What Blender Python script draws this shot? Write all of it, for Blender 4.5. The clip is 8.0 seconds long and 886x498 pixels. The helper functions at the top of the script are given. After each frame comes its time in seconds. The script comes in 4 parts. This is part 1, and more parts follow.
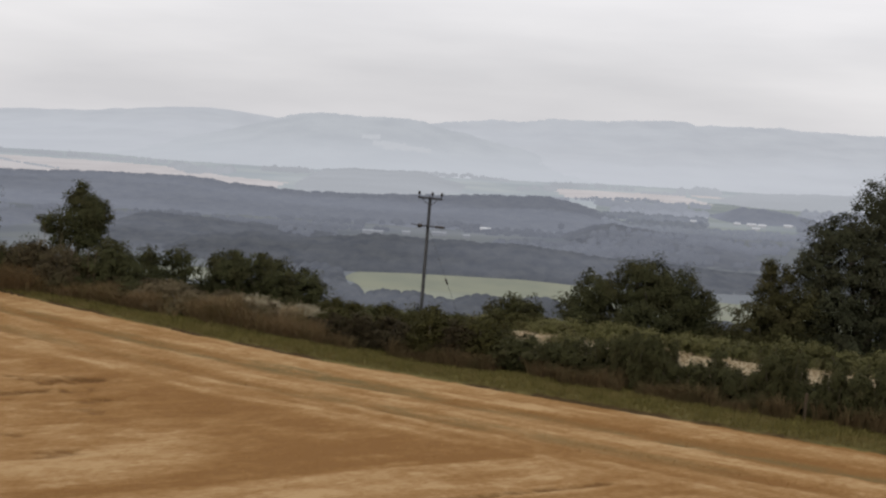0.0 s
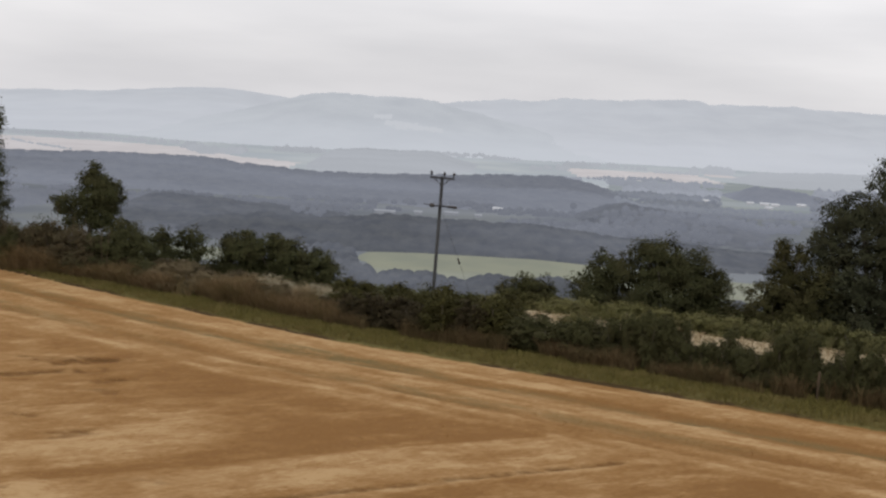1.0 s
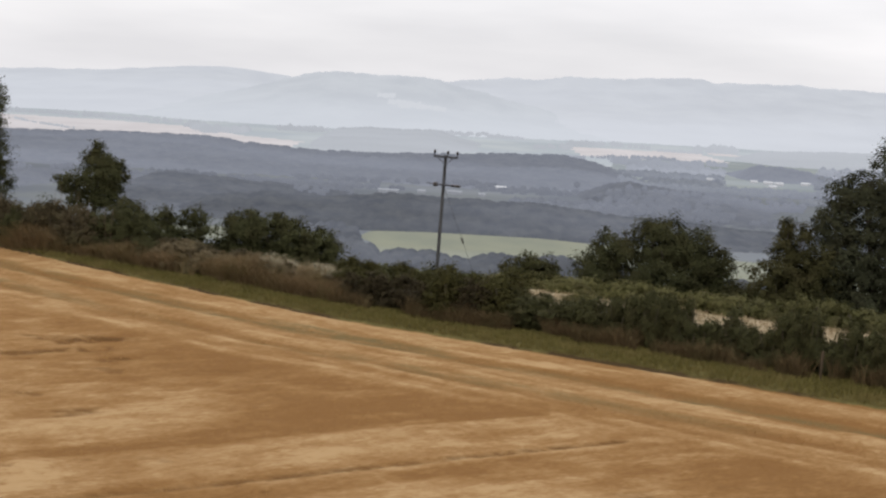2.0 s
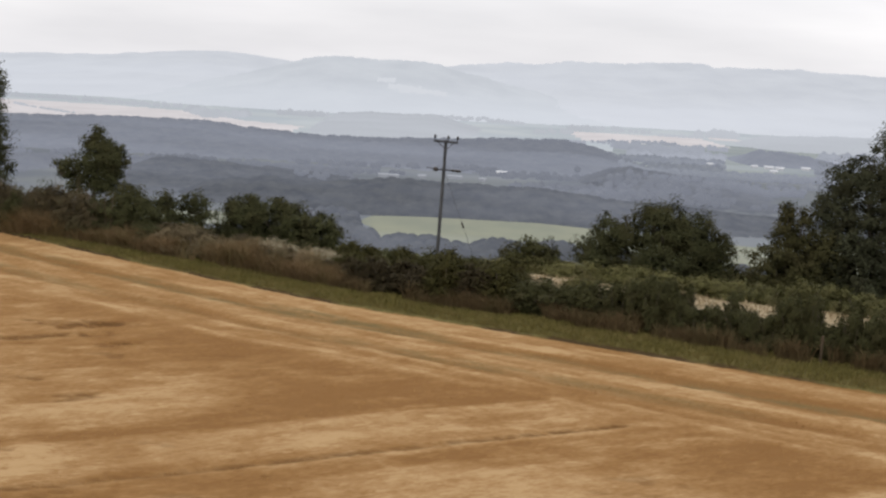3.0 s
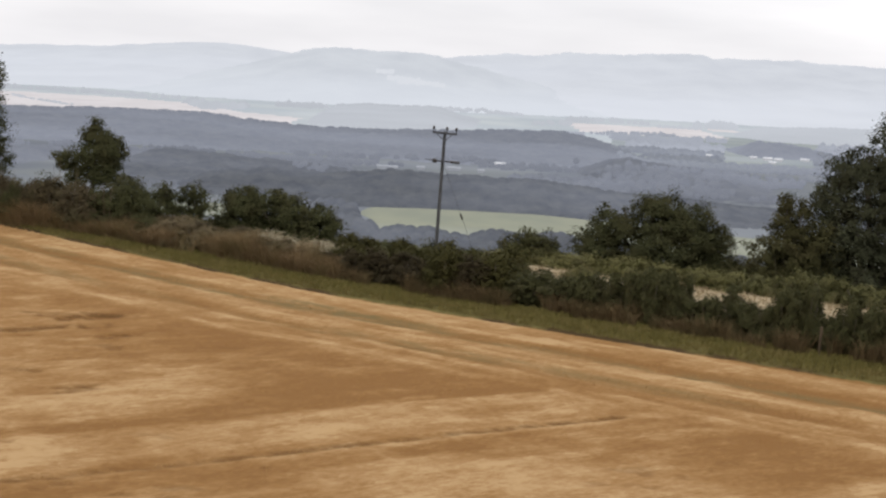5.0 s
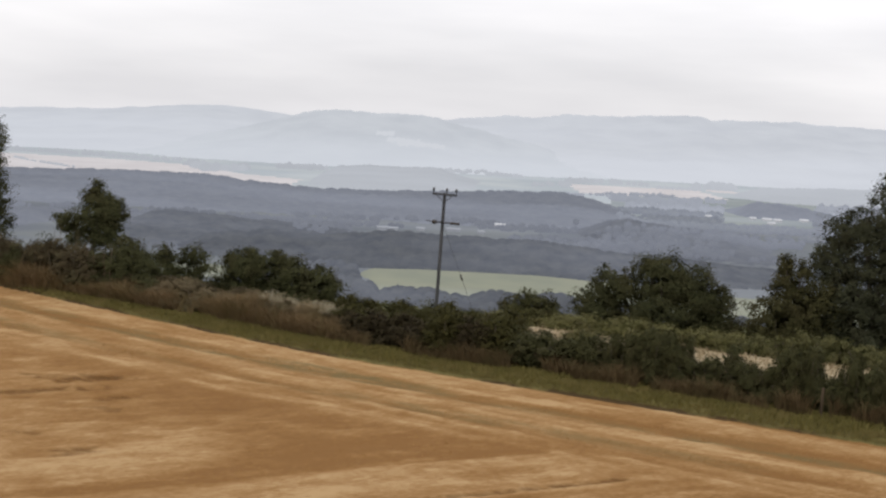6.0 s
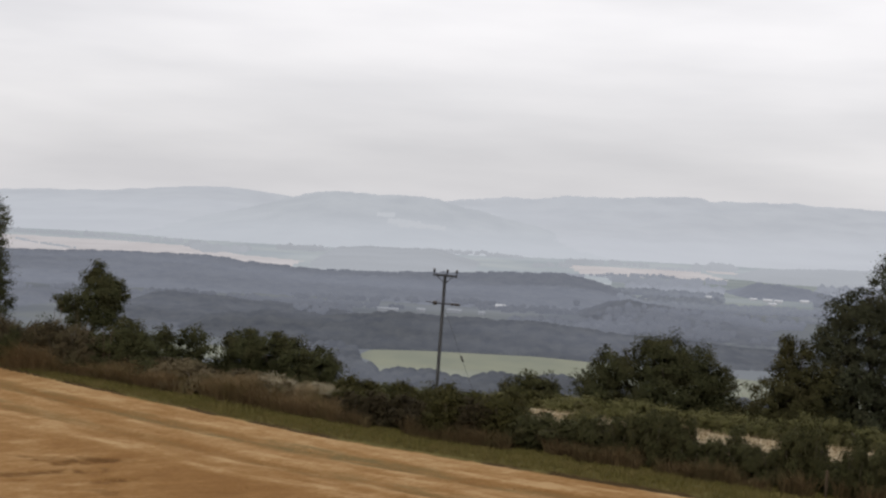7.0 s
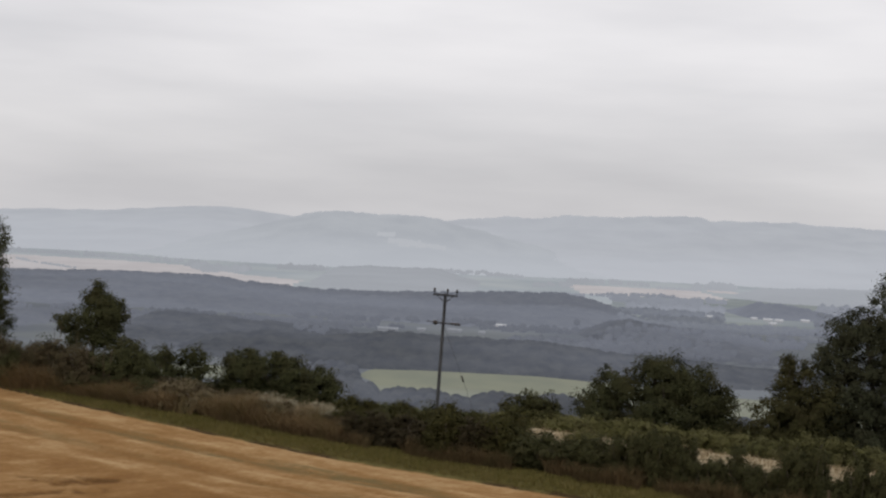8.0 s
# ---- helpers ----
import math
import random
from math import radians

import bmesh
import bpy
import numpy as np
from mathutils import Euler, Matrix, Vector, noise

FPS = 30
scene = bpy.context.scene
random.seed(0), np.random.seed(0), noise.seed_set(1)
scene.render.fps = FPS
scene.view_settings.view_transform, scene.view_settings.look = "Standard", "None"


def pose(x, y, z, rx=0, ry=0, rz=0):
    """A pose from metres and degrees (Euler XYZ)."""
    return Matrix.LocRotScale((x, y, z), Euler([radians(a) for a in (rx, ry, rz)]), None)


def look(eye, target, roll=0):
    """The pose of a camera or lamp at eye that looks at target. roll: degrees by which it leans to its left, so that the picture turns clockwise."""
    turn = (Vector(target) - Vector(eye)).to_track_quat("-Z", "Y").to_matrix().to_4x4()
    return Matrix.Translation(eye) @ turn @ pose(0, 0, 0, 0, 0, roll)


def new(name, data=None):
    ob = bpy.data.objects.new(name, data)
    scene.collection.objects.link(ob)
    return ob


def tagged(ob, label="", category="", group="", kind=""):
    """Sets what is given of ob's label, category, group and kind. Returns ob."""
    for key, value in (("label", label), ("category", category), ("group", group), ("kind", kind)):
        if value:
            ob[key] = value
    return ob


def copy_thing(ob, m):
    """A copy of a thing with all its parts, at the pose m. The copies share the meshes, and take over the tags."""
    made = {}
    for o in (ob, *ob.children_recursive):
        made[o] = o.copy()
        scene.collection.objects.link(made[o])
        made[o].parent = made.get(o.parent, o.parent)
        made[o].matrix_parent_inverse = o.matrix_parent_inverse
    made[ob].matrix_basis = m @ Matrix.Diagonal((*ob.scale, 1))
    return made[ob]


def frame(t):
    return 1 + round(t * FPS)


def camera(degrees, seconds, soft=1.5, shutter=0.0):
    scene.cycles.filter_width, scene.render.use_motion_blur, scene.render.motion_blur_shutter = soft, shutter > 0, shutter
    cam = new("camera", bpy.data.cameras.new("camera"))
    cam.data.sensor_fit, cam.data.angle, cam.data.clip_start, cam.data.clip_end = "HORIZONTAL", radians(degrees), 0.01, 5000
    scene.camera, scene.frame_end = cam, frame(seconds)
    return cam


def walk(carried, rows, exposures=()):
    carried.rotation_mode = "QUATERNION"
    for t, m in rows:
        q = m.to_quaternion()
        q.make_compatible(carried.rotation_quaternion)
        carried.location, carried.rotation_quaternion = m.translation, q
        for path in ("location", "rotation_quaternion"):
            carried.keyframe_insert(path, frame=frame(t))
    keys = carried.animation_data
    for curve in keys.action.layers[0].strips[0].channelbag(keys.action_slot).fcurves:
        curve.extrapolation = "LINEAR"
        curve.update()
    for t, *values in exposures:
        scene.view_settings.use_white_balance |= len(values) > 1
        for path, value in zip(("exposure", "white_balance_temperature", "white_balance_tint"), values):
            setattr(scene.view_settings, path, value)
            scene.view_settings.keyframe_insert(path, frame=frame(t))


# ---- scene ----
# Camera: stands on a knoll at the field's upper edge and tilts down, then up.
cam = camera(38.0, 8.0, soft=2.4)
EYE = 1.7
TILTS = [  # seconds, pitch, roll, yaw
    (0.0, -5.494, -3.40, -0.675), (0.2, -5.62, -3.35, -0.54), (0.5, -5.928, -3.275, -0.366), (1.0, -6.422, -3.236, -0.144),
    (1.5, -6.944, -3.208, -0.033), (1.7, -7.12, -3.20, -0.01), (2.8, -7.93, -3.17, 0.015), (3.0, -8.042, -3.165, 0.017),
    (3.5, -8.30, -3.20, 0.0), (4.0, -8.492, -3.212, 0.002), (4.2, -8.55, -3.20, 0.0), (5.3, -8.20, -3.08, -0.045),
    (5.5, -7.644, -3.061, -0.049), (5.7, -6.93, -3.05, -0.05), (6.0, -5.696, -3.037, -0.049), (6.2, -4.82, -3.02, -0.045),
    (6.5, -3.519, -3.01, -0.035), (6.8, -2.60, -3.02, -0.03), (7.0, -2.088, -3.02, -0.029), (7.5, -1.307, -3.002, -0.021),
    (8.0, -1.218, -2.974, -0.02)]
walk(cam, [(t, pose(0, 0, EYE, 90 + p, r, y)) for t, p, r, y in TILTS],
     exposures=[(0.0, -0.25), (1.0, -0.19), (1.7, 0.0), (4.2, 0.1), (5.5, 0.18), (6.0, 0.0), (6.5, -0.13), (7.0, -0.26), (8.0, -0.45)])

# ---------------------------------------------------------------- world and sun
world = bpy.data.worlds.new("overcast_sky")
scene.world = world
world.use_nodes = True
wn, wl = world.node_tree.nodes, world.node_tree.links
wn.clear()
SUN_UP, SUN_ROUND = radians(48), radians(200)
sky = wn.new("ShaderNodeTexSky")
sky.sky_type, sky.sun_disc, sky.sun_elevation, sky.sun_rotation = "NISHITA", False, SUN_UP, SUN_ROUND
sky_bg = wn.new("ShaderNodeBackground")
sky_bg.inputs["Strength"].default_value = 0.1
wl.new(sky.outputs[0], sky_bg.inputs["Color"])
coord = wn.new("ShaderNodeTexCoord")
stretch = wn.new("ShaderNodeMapping")
stretch.inputs["Scale"].default_value = (1.7, 1.7, 10.0)
stretch.inputs["Rotation"].default_value = (0.0, radians(-2.0), 0.0)
wl.new(coord.outputs["Generated"], stretch.inputs["Vector"])
cloud = wn.new("ShaderNodeTexNoise")
cloud.inputs["Scale"].default_value, cloud.inputs["Detail"].default_value, cloud.inputs["Roughness"].default_value = 1.3, 5.0, 0.5
wl.new(stretch.outputs[0], cloud.inputs["Vector"])
cloud_ramp = wn.new("ShaderNodeValToRGB")
cloud_ramp.color_ramp.elements[0].position, cloud_ramp.color_ramp.elements[1].position = 0.36, 0.64
cloud_ramp.color_ramp.elements[0].color = (0.755, 0.745, 0.77, 1)
cloud_ramp.color_ramp.elements[1].color = (0.95, 0.93, 0.945, 1)
wl.new(cloud.outputs["Fac"], cloud_ramp.inputs["Fac"])
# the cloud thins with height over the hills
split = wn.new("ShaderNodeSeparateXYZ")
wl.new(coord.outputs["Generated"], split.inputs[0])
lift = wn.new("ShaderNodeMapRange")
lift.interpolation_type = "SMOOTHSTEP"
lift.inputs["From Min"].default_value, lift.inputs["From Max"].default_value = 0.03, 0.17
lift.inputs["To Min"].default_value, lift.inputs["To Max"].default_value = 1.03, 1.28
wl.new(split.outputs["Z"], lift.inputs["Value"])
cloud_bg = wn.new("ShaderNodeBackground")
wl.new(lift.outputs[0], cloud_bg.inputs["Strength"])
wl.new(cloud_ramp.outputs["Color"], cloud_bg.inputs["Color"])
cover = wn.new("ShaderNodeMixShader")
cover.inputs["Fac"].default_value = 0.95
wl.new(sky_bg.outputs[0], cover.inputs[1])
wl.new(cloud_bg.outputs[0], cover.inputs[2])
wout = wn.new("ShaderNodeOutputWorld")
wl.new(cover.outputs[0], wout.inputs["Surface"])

sun_data = bpy.data.lights.new("sun", "SUN")
sun_data.energy, sun_data.angle, sun_data.color = 0.7, radians(25), (1.0, 0.95, 0.87)
sun = new("sun", sun_data)
sun.matrix_world = look((-30, -55, 70), (0, 0, 0))


# ---------------------------------------------------------------- materials
def nodes_of(name):
    m = bpy.data.materials.new(name)
    m.use_nodes = True
    return m, m.node_tree.nodes, m.node_tree.links, m.node_tree.nodes["Principled BSDF"]


def mixed(nt, links, fac, a, b, mode="MIX"):
    """A colour mix; fac, a and b are sockets or values."""
    n = nt.new("ShaderNodeMix")
    n.data_type, n.blend_type = "RGBA", mode
    for socket, value in ((n.inputs[0], fac), (n.inputs[6], a), (n.inputs[7], b)):
        if hasattr(value, "is_linked"):
            links.new(value, socket)
        elif isinstance(value, (int, float)):
            socket.default_value = value
        else:
            socket.default_value = (*value, 1)
    return n.outputs[2]


def noise_at(nt, links, scale, detail=4.0, rough=0.55, stretch_by=None, turn=0.0, low=0.35, high=0.65):
    """Noise of the object's own coordinates, spread from 0 to 1; scale is in waves a metre."""
    c = nt.new("ShaderNodeTexCoord")
    vec = c.outputs["Object"]
    if stretch_by:
        mp = nt.new("ShaderNodeMapping")
        mp.vector_type = "TEXTURE"
        mp.inputs["Rotation"].default_value = (0, 0, turn)
        mp.inputs["Scale"].default_value = stretch_by
        links.new(vec, mp.inputs["Vector"])
        vec = mp.outputs[0]
    n = nt.new("ShaderNodeTexNoise")
    n.inputs["Scale"].default_value, n.inputs["Detail"].default_value, n.inputs["Roughness"].default_value = scale, detail, rough
    links.new(vec, n.inputs["Vector"])
    r = nt.new("ShaderNodeMapRange")
    r.inputs["From Min"].default_value, r.inputs["From Max"].default_value = low, high
    links.new(n.outputs["Fac"], r.inputs["Value"])
    return r.outputs[0]


def bumped(nt, links, bsdf, height, strength, distance):
    b = nt.new("ShaderNodeBump")
    b.inputs["Strength"].default_value, b.inputs["Distance"].default_value = strength, distance
    links.new(height, b.inputs["Height"])
    links.new(b.outputs[0], bsdf.inputs["Normal"])


def surface(name, dark, light, scale, rough=0.9, bump=0.4, depth=0.01, metal=0.0, stretch_by=None, second=0.25):
    """A plain weathered surface: two colours, grain and stains."""
    m, nt, links, bsdf = nodes_of(name)
    grain = noise_at(nt, links, scale, 5, 0.6, stretch_by)
    stain = noise_at(nt, links, scale * 0.17, 3, 0.5)
    col = mixed(nt, links, grain, dark, light)
    col = mixed(nt, links, mixed(nt, links, stain, (0, 0, 0), (second, second, second)), col, tuple(0.6 * v for v in dark))
    links.new(col, bsdf.inputs["Base Color"])
    bsdf.inputs["Roughness"].default_value, bsdf.inputs["Metallic"].default_value = rough, metal
    bsdf.inputs["Specular IOR Level"].default_value = 0.05 if rough > 0.8 else 0.5
    bumped(nt, links, bsdf, grain, bump, depth)
    return m


def leafy(name, dark, light, third, through_light=0.12):
    """Leaves: each one differs a little, with larger patches of a third colour."""
    m, nt, links, bsdf = nodes_of(name)
    g = nt.new("ShaderNodeNewGeometry")
    col = mixed(nt, links, g.outputs["Random Per Island"], dark, light)
    patch = noise_at(nt, links, 0.9, 3, 0.6, low=0.45, high=0.7)
    col = mixed(nt, links, patch, col, third)
    links.new(col, bsdf.inputs["Base Color"])
    bsdf.inputs["Roughness"].default_value = 0.75
    bsdf.inputs["Specular IOR Level"].default_value = 0.05
    t = nt.new("ShaderNodeBsdfTranslucent")
    links.new(col, t.inputs["Color"])
    mix = nt.new("ShaderNodeMixShader")
    mix.inputs[0].default_value = through_light
    links.new(bsdf.outputs[0], mix.inputs[1])
    links.new(t.outputs[0], mix.inputs[2])
    links.new(mix.outputs[0], nt["Material Output"].inputs["Surface"])
    return m


# colour of the haze that far materials carry as emission
HAZE_TINT = (0.537, 0.577, 0.700)


def distance(name, dark, light, scale, haze_share, patches=(0.02, 0.45, 0.7), spread=0.3, haze_colour=HAZE_TINT, mist=None):
    """Backdrop far across the valley: its surface mixed with a pale emission that paints in the haze, stronger in
    drifts.
    mist is (height where this painted mist is thick, height where it ends, share of the view that it takes)."""
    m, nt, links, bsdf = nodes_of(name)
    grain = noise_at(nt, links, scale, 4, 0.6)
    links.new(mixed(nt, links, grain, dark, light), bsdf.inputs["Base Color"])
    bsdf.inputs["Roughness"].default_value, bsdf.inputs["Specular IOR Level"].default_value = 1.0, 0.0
    # the haze is painted here as emission; the surface itself is no lamp
    haze_glow = nt.new("ShaderNodeEmission")
    haze_glow.inputs["Color"].default_value = (*haze_colour, 1)
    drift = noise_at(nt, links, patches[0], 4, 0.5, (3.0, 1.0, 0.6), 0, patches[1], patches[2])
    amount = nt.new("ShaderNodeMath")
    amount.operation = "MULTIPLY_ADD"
    amount.inputs[1].default_value, amount.inputs[2].default_value = (1 - haze_share) * spread, haze_share
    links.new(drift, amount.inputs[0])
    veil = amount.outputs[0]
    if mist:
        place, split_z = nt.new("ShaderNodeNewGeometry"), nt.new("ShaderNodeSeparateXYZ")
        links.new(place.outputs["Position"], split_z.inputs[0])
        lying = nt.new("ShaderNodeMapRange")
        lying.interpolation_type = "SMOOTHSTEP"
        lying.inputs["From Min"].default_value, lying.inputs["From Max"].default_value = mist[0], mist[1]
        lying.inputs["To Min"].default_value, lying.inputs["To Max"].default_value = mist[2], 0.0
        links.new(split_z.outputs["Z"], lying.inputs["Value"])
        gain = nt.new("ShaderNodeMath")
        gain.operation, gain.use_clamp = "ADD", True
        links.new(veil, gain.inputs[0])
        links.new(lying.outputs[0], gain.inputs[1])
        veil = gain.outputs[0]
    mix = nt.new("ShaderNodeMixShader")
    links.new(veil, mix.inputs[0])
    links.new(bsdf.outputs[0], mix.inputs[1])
    links.new(haze_glow.outputs[0], mix.inputs[2])
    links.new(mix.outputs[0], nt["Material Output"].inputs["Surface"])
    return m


EDGE_TURN, ROW_TURN = radians(-29.6), radians(28.6)


def stubble_material():
    """Cut straw: 'straw' says how thick the chopped straw lies, 'weed' where green has grown through."""
    m, nt, links, bsdf = nodes_of("stubble")
    straw = nt.new("ShaderNodeAttribute")
    straw.attribute_name = "straw"
    weed = nt.new("ShaderNodeAttribute")
    weed.attribute_name = "weed"
    head = nt.new("ShaderNodeAttribute")
    head.attribute_name = "headland"
    rows = noise_at(nt, links, 2.2, 6, 0.66, (2.4, 1.0, 1.0), ROW_TURN)
    edge = noise_at(nt, links, 2.2, 6, 0.66, (3.2, 0.9, 1.0), EDGE_TURN)
    fine = noise_at(nt, links, 7.0, 5, 0.7, (1.5, 0.8, 1.0), ROW_TURN)
    clods = noise_at(nt, links, 1.3, 5, 0.7, (1.6, 0.8, 1.0), ROW_TURN, 0.40, 0.60)
    lines = mixed(nt, links, head.outputs["Fac"], rows, edge)
    lines = mixed(nt, links, 0.45, lines, clods)
    pale = noise_at(nt, links, 0.75, 5, 0.62, (4.2, 0.9, 1.0), EDGE_TURN + 0.10, 0.545, 0.60)
    flakes = noise_at(nt, links, 0.9, 6, 0.68, (3.0, 0.9, 1.0), ROW_TURN, 0.56, 0.62)
    pale = mixed(nt, links, head.outputs["Fac"], flakes, pale)
    crumbs = noise_at(nt, links, 2.1, 6, 0.75, (1.0, 0.7, 1.0), ROW_TURN, 0.58, 0.70)

    def plus(a, k, b):
        n = nt.new("ShaderNodeMath")
        n.operation = "MULTIPLY_ADD"
        links.new(a, n.inputs[0])
        n.inputs[1].default_value = k
        if hasattr(b, "is_linked"):
            links.new(b, n.inputs[2])
        else:
            n.inputs[2].default_value = b
        return n.outputs[0]
    thick = plus(pale, 0.27, plus(crumbs, -0.32, plus(fine, 0.40, plus(lines, 0.40, plus(straw.outputs["Fac"], 0.95, -0.435)))))
    ramp = nt.new("ShaderNodeValToRGB")
    ramp.color_ramp.elements[0].position, ramp.color_ramp.elements[1].position = 0.0, 1.0
    ramp.color_ramp.elements[0].color = (0.215, 0.110, 0.038, 1)
    ramp.color_ramp.elements[1].color = (0.425, 0.280, 0.138, 1)
    for at, colour in ((0.3, (0.258, 0.140, 0.052, 1)), (0.65, (0.325, 0.192, 0.083, 1))):
        ramp.color_ramp.elements.new(at).color = colour
    links.new(thick, ramp.inputs["Fac"])
    green = mixed(nt, links, head.outputs["Fac"], (0.10, 0.048, 0.015), (0.165, 0.118, 0.050))
    broken = nt.new("ShaderNodeMath")
    broken.operation = "MULTIPLY"
    links.new(weed.outputs["Fac"], broken.inputs[0])
    links.new(noise_at(nt, links, 1.6, 6, 0.70, (2.6, 0.8, 1.0), EDGE_TURN, 0.36, 0.56), broken.inputs[1])
    col = mixed(nt, links, broken.outputs[0], ramp.outputs["Color"], green)
    links.new(col, bsdf.inputs["Base Color"])
    bsdf.inputs["Roughness"].default_value, bsdf.inputs["Specular IOR Level"].default_value = 0.9, 0.05
    bumped(nt, links, bsdf, thick, 0.5, 0.06)

    def ranged(value, a, b, lo=0.0, hi=1.0):
        n = nt.new("ShaderNodeMapRange")
        n.interpolation_type = "SMOOTHSTEP"
        for socket, v in zip((n.inputs["From Min"], n.inputs["From Max"], n.inputs["To Min"], n.inputs["To Max"]), (a, b, lo, hi)):
            socket.default_value = v
        links.new(value, n.inputs["Value"])
        return n.outputs[0]
    # the grass margin begins along an uneven line; dark brown on it paints bare soil and the shadow under the grass
    past = nt.new("ShaderNodeAttribute")
    past.attribute_name = "past"
    line = plus(noise_at(nt, links, 0.9, 5, 0.65, low=0.0, high=1.0), 0.5, plus(past.outputs["Fac"], 1.0, -0.25))
    grass = mixed(nt, links, noise_at(nt, links, 3.0, 5, 0.6), (0.082, 0.070, 0.025), (0.14, 0.118, 0.046))
    col = mixed(nt, links, ranged(line, -0.05, 0.10), col, grass)
    strip_ = nt.new("ShaderNodeMath")
    strip_.operation = "MULTIPLY"
    links.new(ranged(line, -0.06, 0.0), strip_.inputs[0])
    links.new(ranged(line, 0.22, 0.12), strip_.inputs[1])
    bare = nt.new("ShaderNodeMath")
    bare.operation = "MULTIPLY"
    links.new(strip_.outputs[0], bare.inputs[0])
    links.new(noise_at(nt, links, 0.35, 4, 0.6, low=0.46, high=0.54), bare.inputs[1])
    col = mixed(nt, links, bare.outputs[0], col, (0.062, 0.042, 0.02))
    links.new(col, bsdf.inputs["Base Color"])
    return m


M_STUBBLE = stubble_material()
M_PALE = surface("pale_stubble", (0.248, 0.193, 0.115), (0.423, 0.350, 0.235), 2.2, bump=0.4, depth=0.04)
M_ROUGH = surface("rough_pasture", (0.05, 0.055, 0.02), (0.10, 0.10, 0.04), 0.8, bump=0.5, depth=0.08)
M_STRAW = leafy("straw_stalks", (0.22, 0.115, 0.038), (0.38, 0.235, 0.095), (0.29, 0.165, 0.06), 0.4)
M_DRY = leafy("dry_grass", (0.125, 0.088, 0.046), (0.220, 0.152, 0.080), (0.145, 0.112, 0.052), 0.15)
M_FOOT = leafy("withered_grass", (0.085, 0.060, 0.031), (0.145, 0.101, 0.052), (0.092, 0.074, 0.035), 0.15)
M_PALE_DRY = leafy("pale_dry_grass", (0.25, 0.19, 0.11), (0.42, 0.34, 0.22), (0.20, 0.15, 0.08), 0.15)
M_GRASS = leafy("short_grass", (0.112, 0.098, 0.030), (0.185, 0.156, 0.052), (0.195, 0.155, 0.060), 0.15)
M_HEDGE = leafy("hedge_leaves", (0.046, 0.047, 0.021), (0.066, 0.065, 0.027), (0.064, 0.056, 0.027))
M_OLIVE = leafy("olive_leaves", (0.040, 0.039, 0.014), (0.060, 0.055, 0.019), (0.050, 0.042, 0.017))
M_BROWN = leafy("browned_leaves", (0.060, 0.049, 0.028), (0.092, 0.072, 0.040), (0.064, 0.059, 0.029))
M_FADED = leafy("faded_leaves", (0.115, 0.090, 0.052), (0.175, 0.138, 0.080), (0.118, 0.104, 0.052), 0.15)
M_BLEACHED = leafy("bleached_weeds", (0.190, 0.165, 0.105), (0.440, 0.395, 0.285), (0.145, 0.125, 0.066), 0.15)
M_TWIG = leafy("dark_twigs", (0.035, 0.028, 0.016), (0.051, 0.041, 0.022), (0.041, 0.037, 0.017), 0.05)
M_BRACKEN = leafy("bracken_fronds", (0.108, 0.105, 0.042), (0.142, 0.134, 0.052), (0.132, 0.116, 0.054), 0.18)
# shaded copy of the bracken: the same colours, about a fifth darker
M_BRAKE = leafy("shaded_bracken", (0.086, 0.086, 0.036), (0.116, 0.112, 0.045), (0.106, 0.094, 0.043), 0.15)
M_TREE = leafy("tree_leaves", (0.046, 0.048, 0.022), (0.068, 0.070, 0.030), (0.060, 0.055, 0.025))
M_DARK_TREE = leafy("dark_tree_leaves", (0.040, 0.042, 0.019), (0.060, 0.062, 0.027), (0.054, 0.050, 0.022))
M_BLACK_TREE = leafy("deep_green_leaves", (0.037, 0.039, 0.023), (0.053, 0.056, 0.030), (0.047, 0.045, 0.025), 0.08)
M_OLIVE_TREE = leafy("yellowing_tree_leaves", (0.046, 0.044, 0.018), (0.064, 0.060, 0.025), (0.054, 0.047, 0.021))
M_BARK = surface("bark", (0.05, 0.042, 0.033), (0.12, 0.10, 0.08), 6.0, depth=0.02, stretch_by=(1, 1, 4))
M_POLE = surface("weathered_pole", (0.047, 0.046, 0.048), (0.108, 0.107, 0.108), 5.0, depth=0.01, stretch_by=(0.720, 0.720, 5.760))
M_STEEL = surface("galvanised_steel", (0.051, 0.051, 0.056), (0.093, 0.093, 0.102), 8.0, rough=0.55, bump=0.1, metal=0.6)
M_PORCELAIN = surface("brown_porcelain", (0.025, 0.018, 0.016), (0.05, 0.036, 0.03), 6.0, rough=0.25, bump=0.0)
M_POST = surface("weathered_post", (0.06, 0.045, 0.03), (0.12, 0.09, 0.062), 7.0, stretch_by=(1, 1, 6))
# woods: the farther one stands, the more painted haze its material emits
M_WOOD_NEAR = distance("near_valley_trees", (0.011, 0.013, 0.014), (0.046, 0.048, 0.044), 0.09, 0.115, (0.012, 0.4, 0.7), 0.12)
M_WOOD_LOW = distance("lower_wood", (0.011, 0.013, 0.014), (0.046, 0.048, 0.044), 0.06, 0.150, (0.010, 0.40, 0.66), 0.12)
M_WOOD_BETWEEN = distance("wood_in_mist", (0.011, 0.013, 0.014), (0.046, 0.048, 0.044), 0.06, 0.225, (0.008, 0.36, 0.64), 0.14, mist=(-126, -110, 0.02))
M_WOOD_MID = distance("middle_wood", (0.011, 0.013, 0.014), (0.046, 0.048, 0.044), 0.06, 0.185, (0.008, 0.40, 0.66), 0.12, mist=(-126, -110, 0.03))
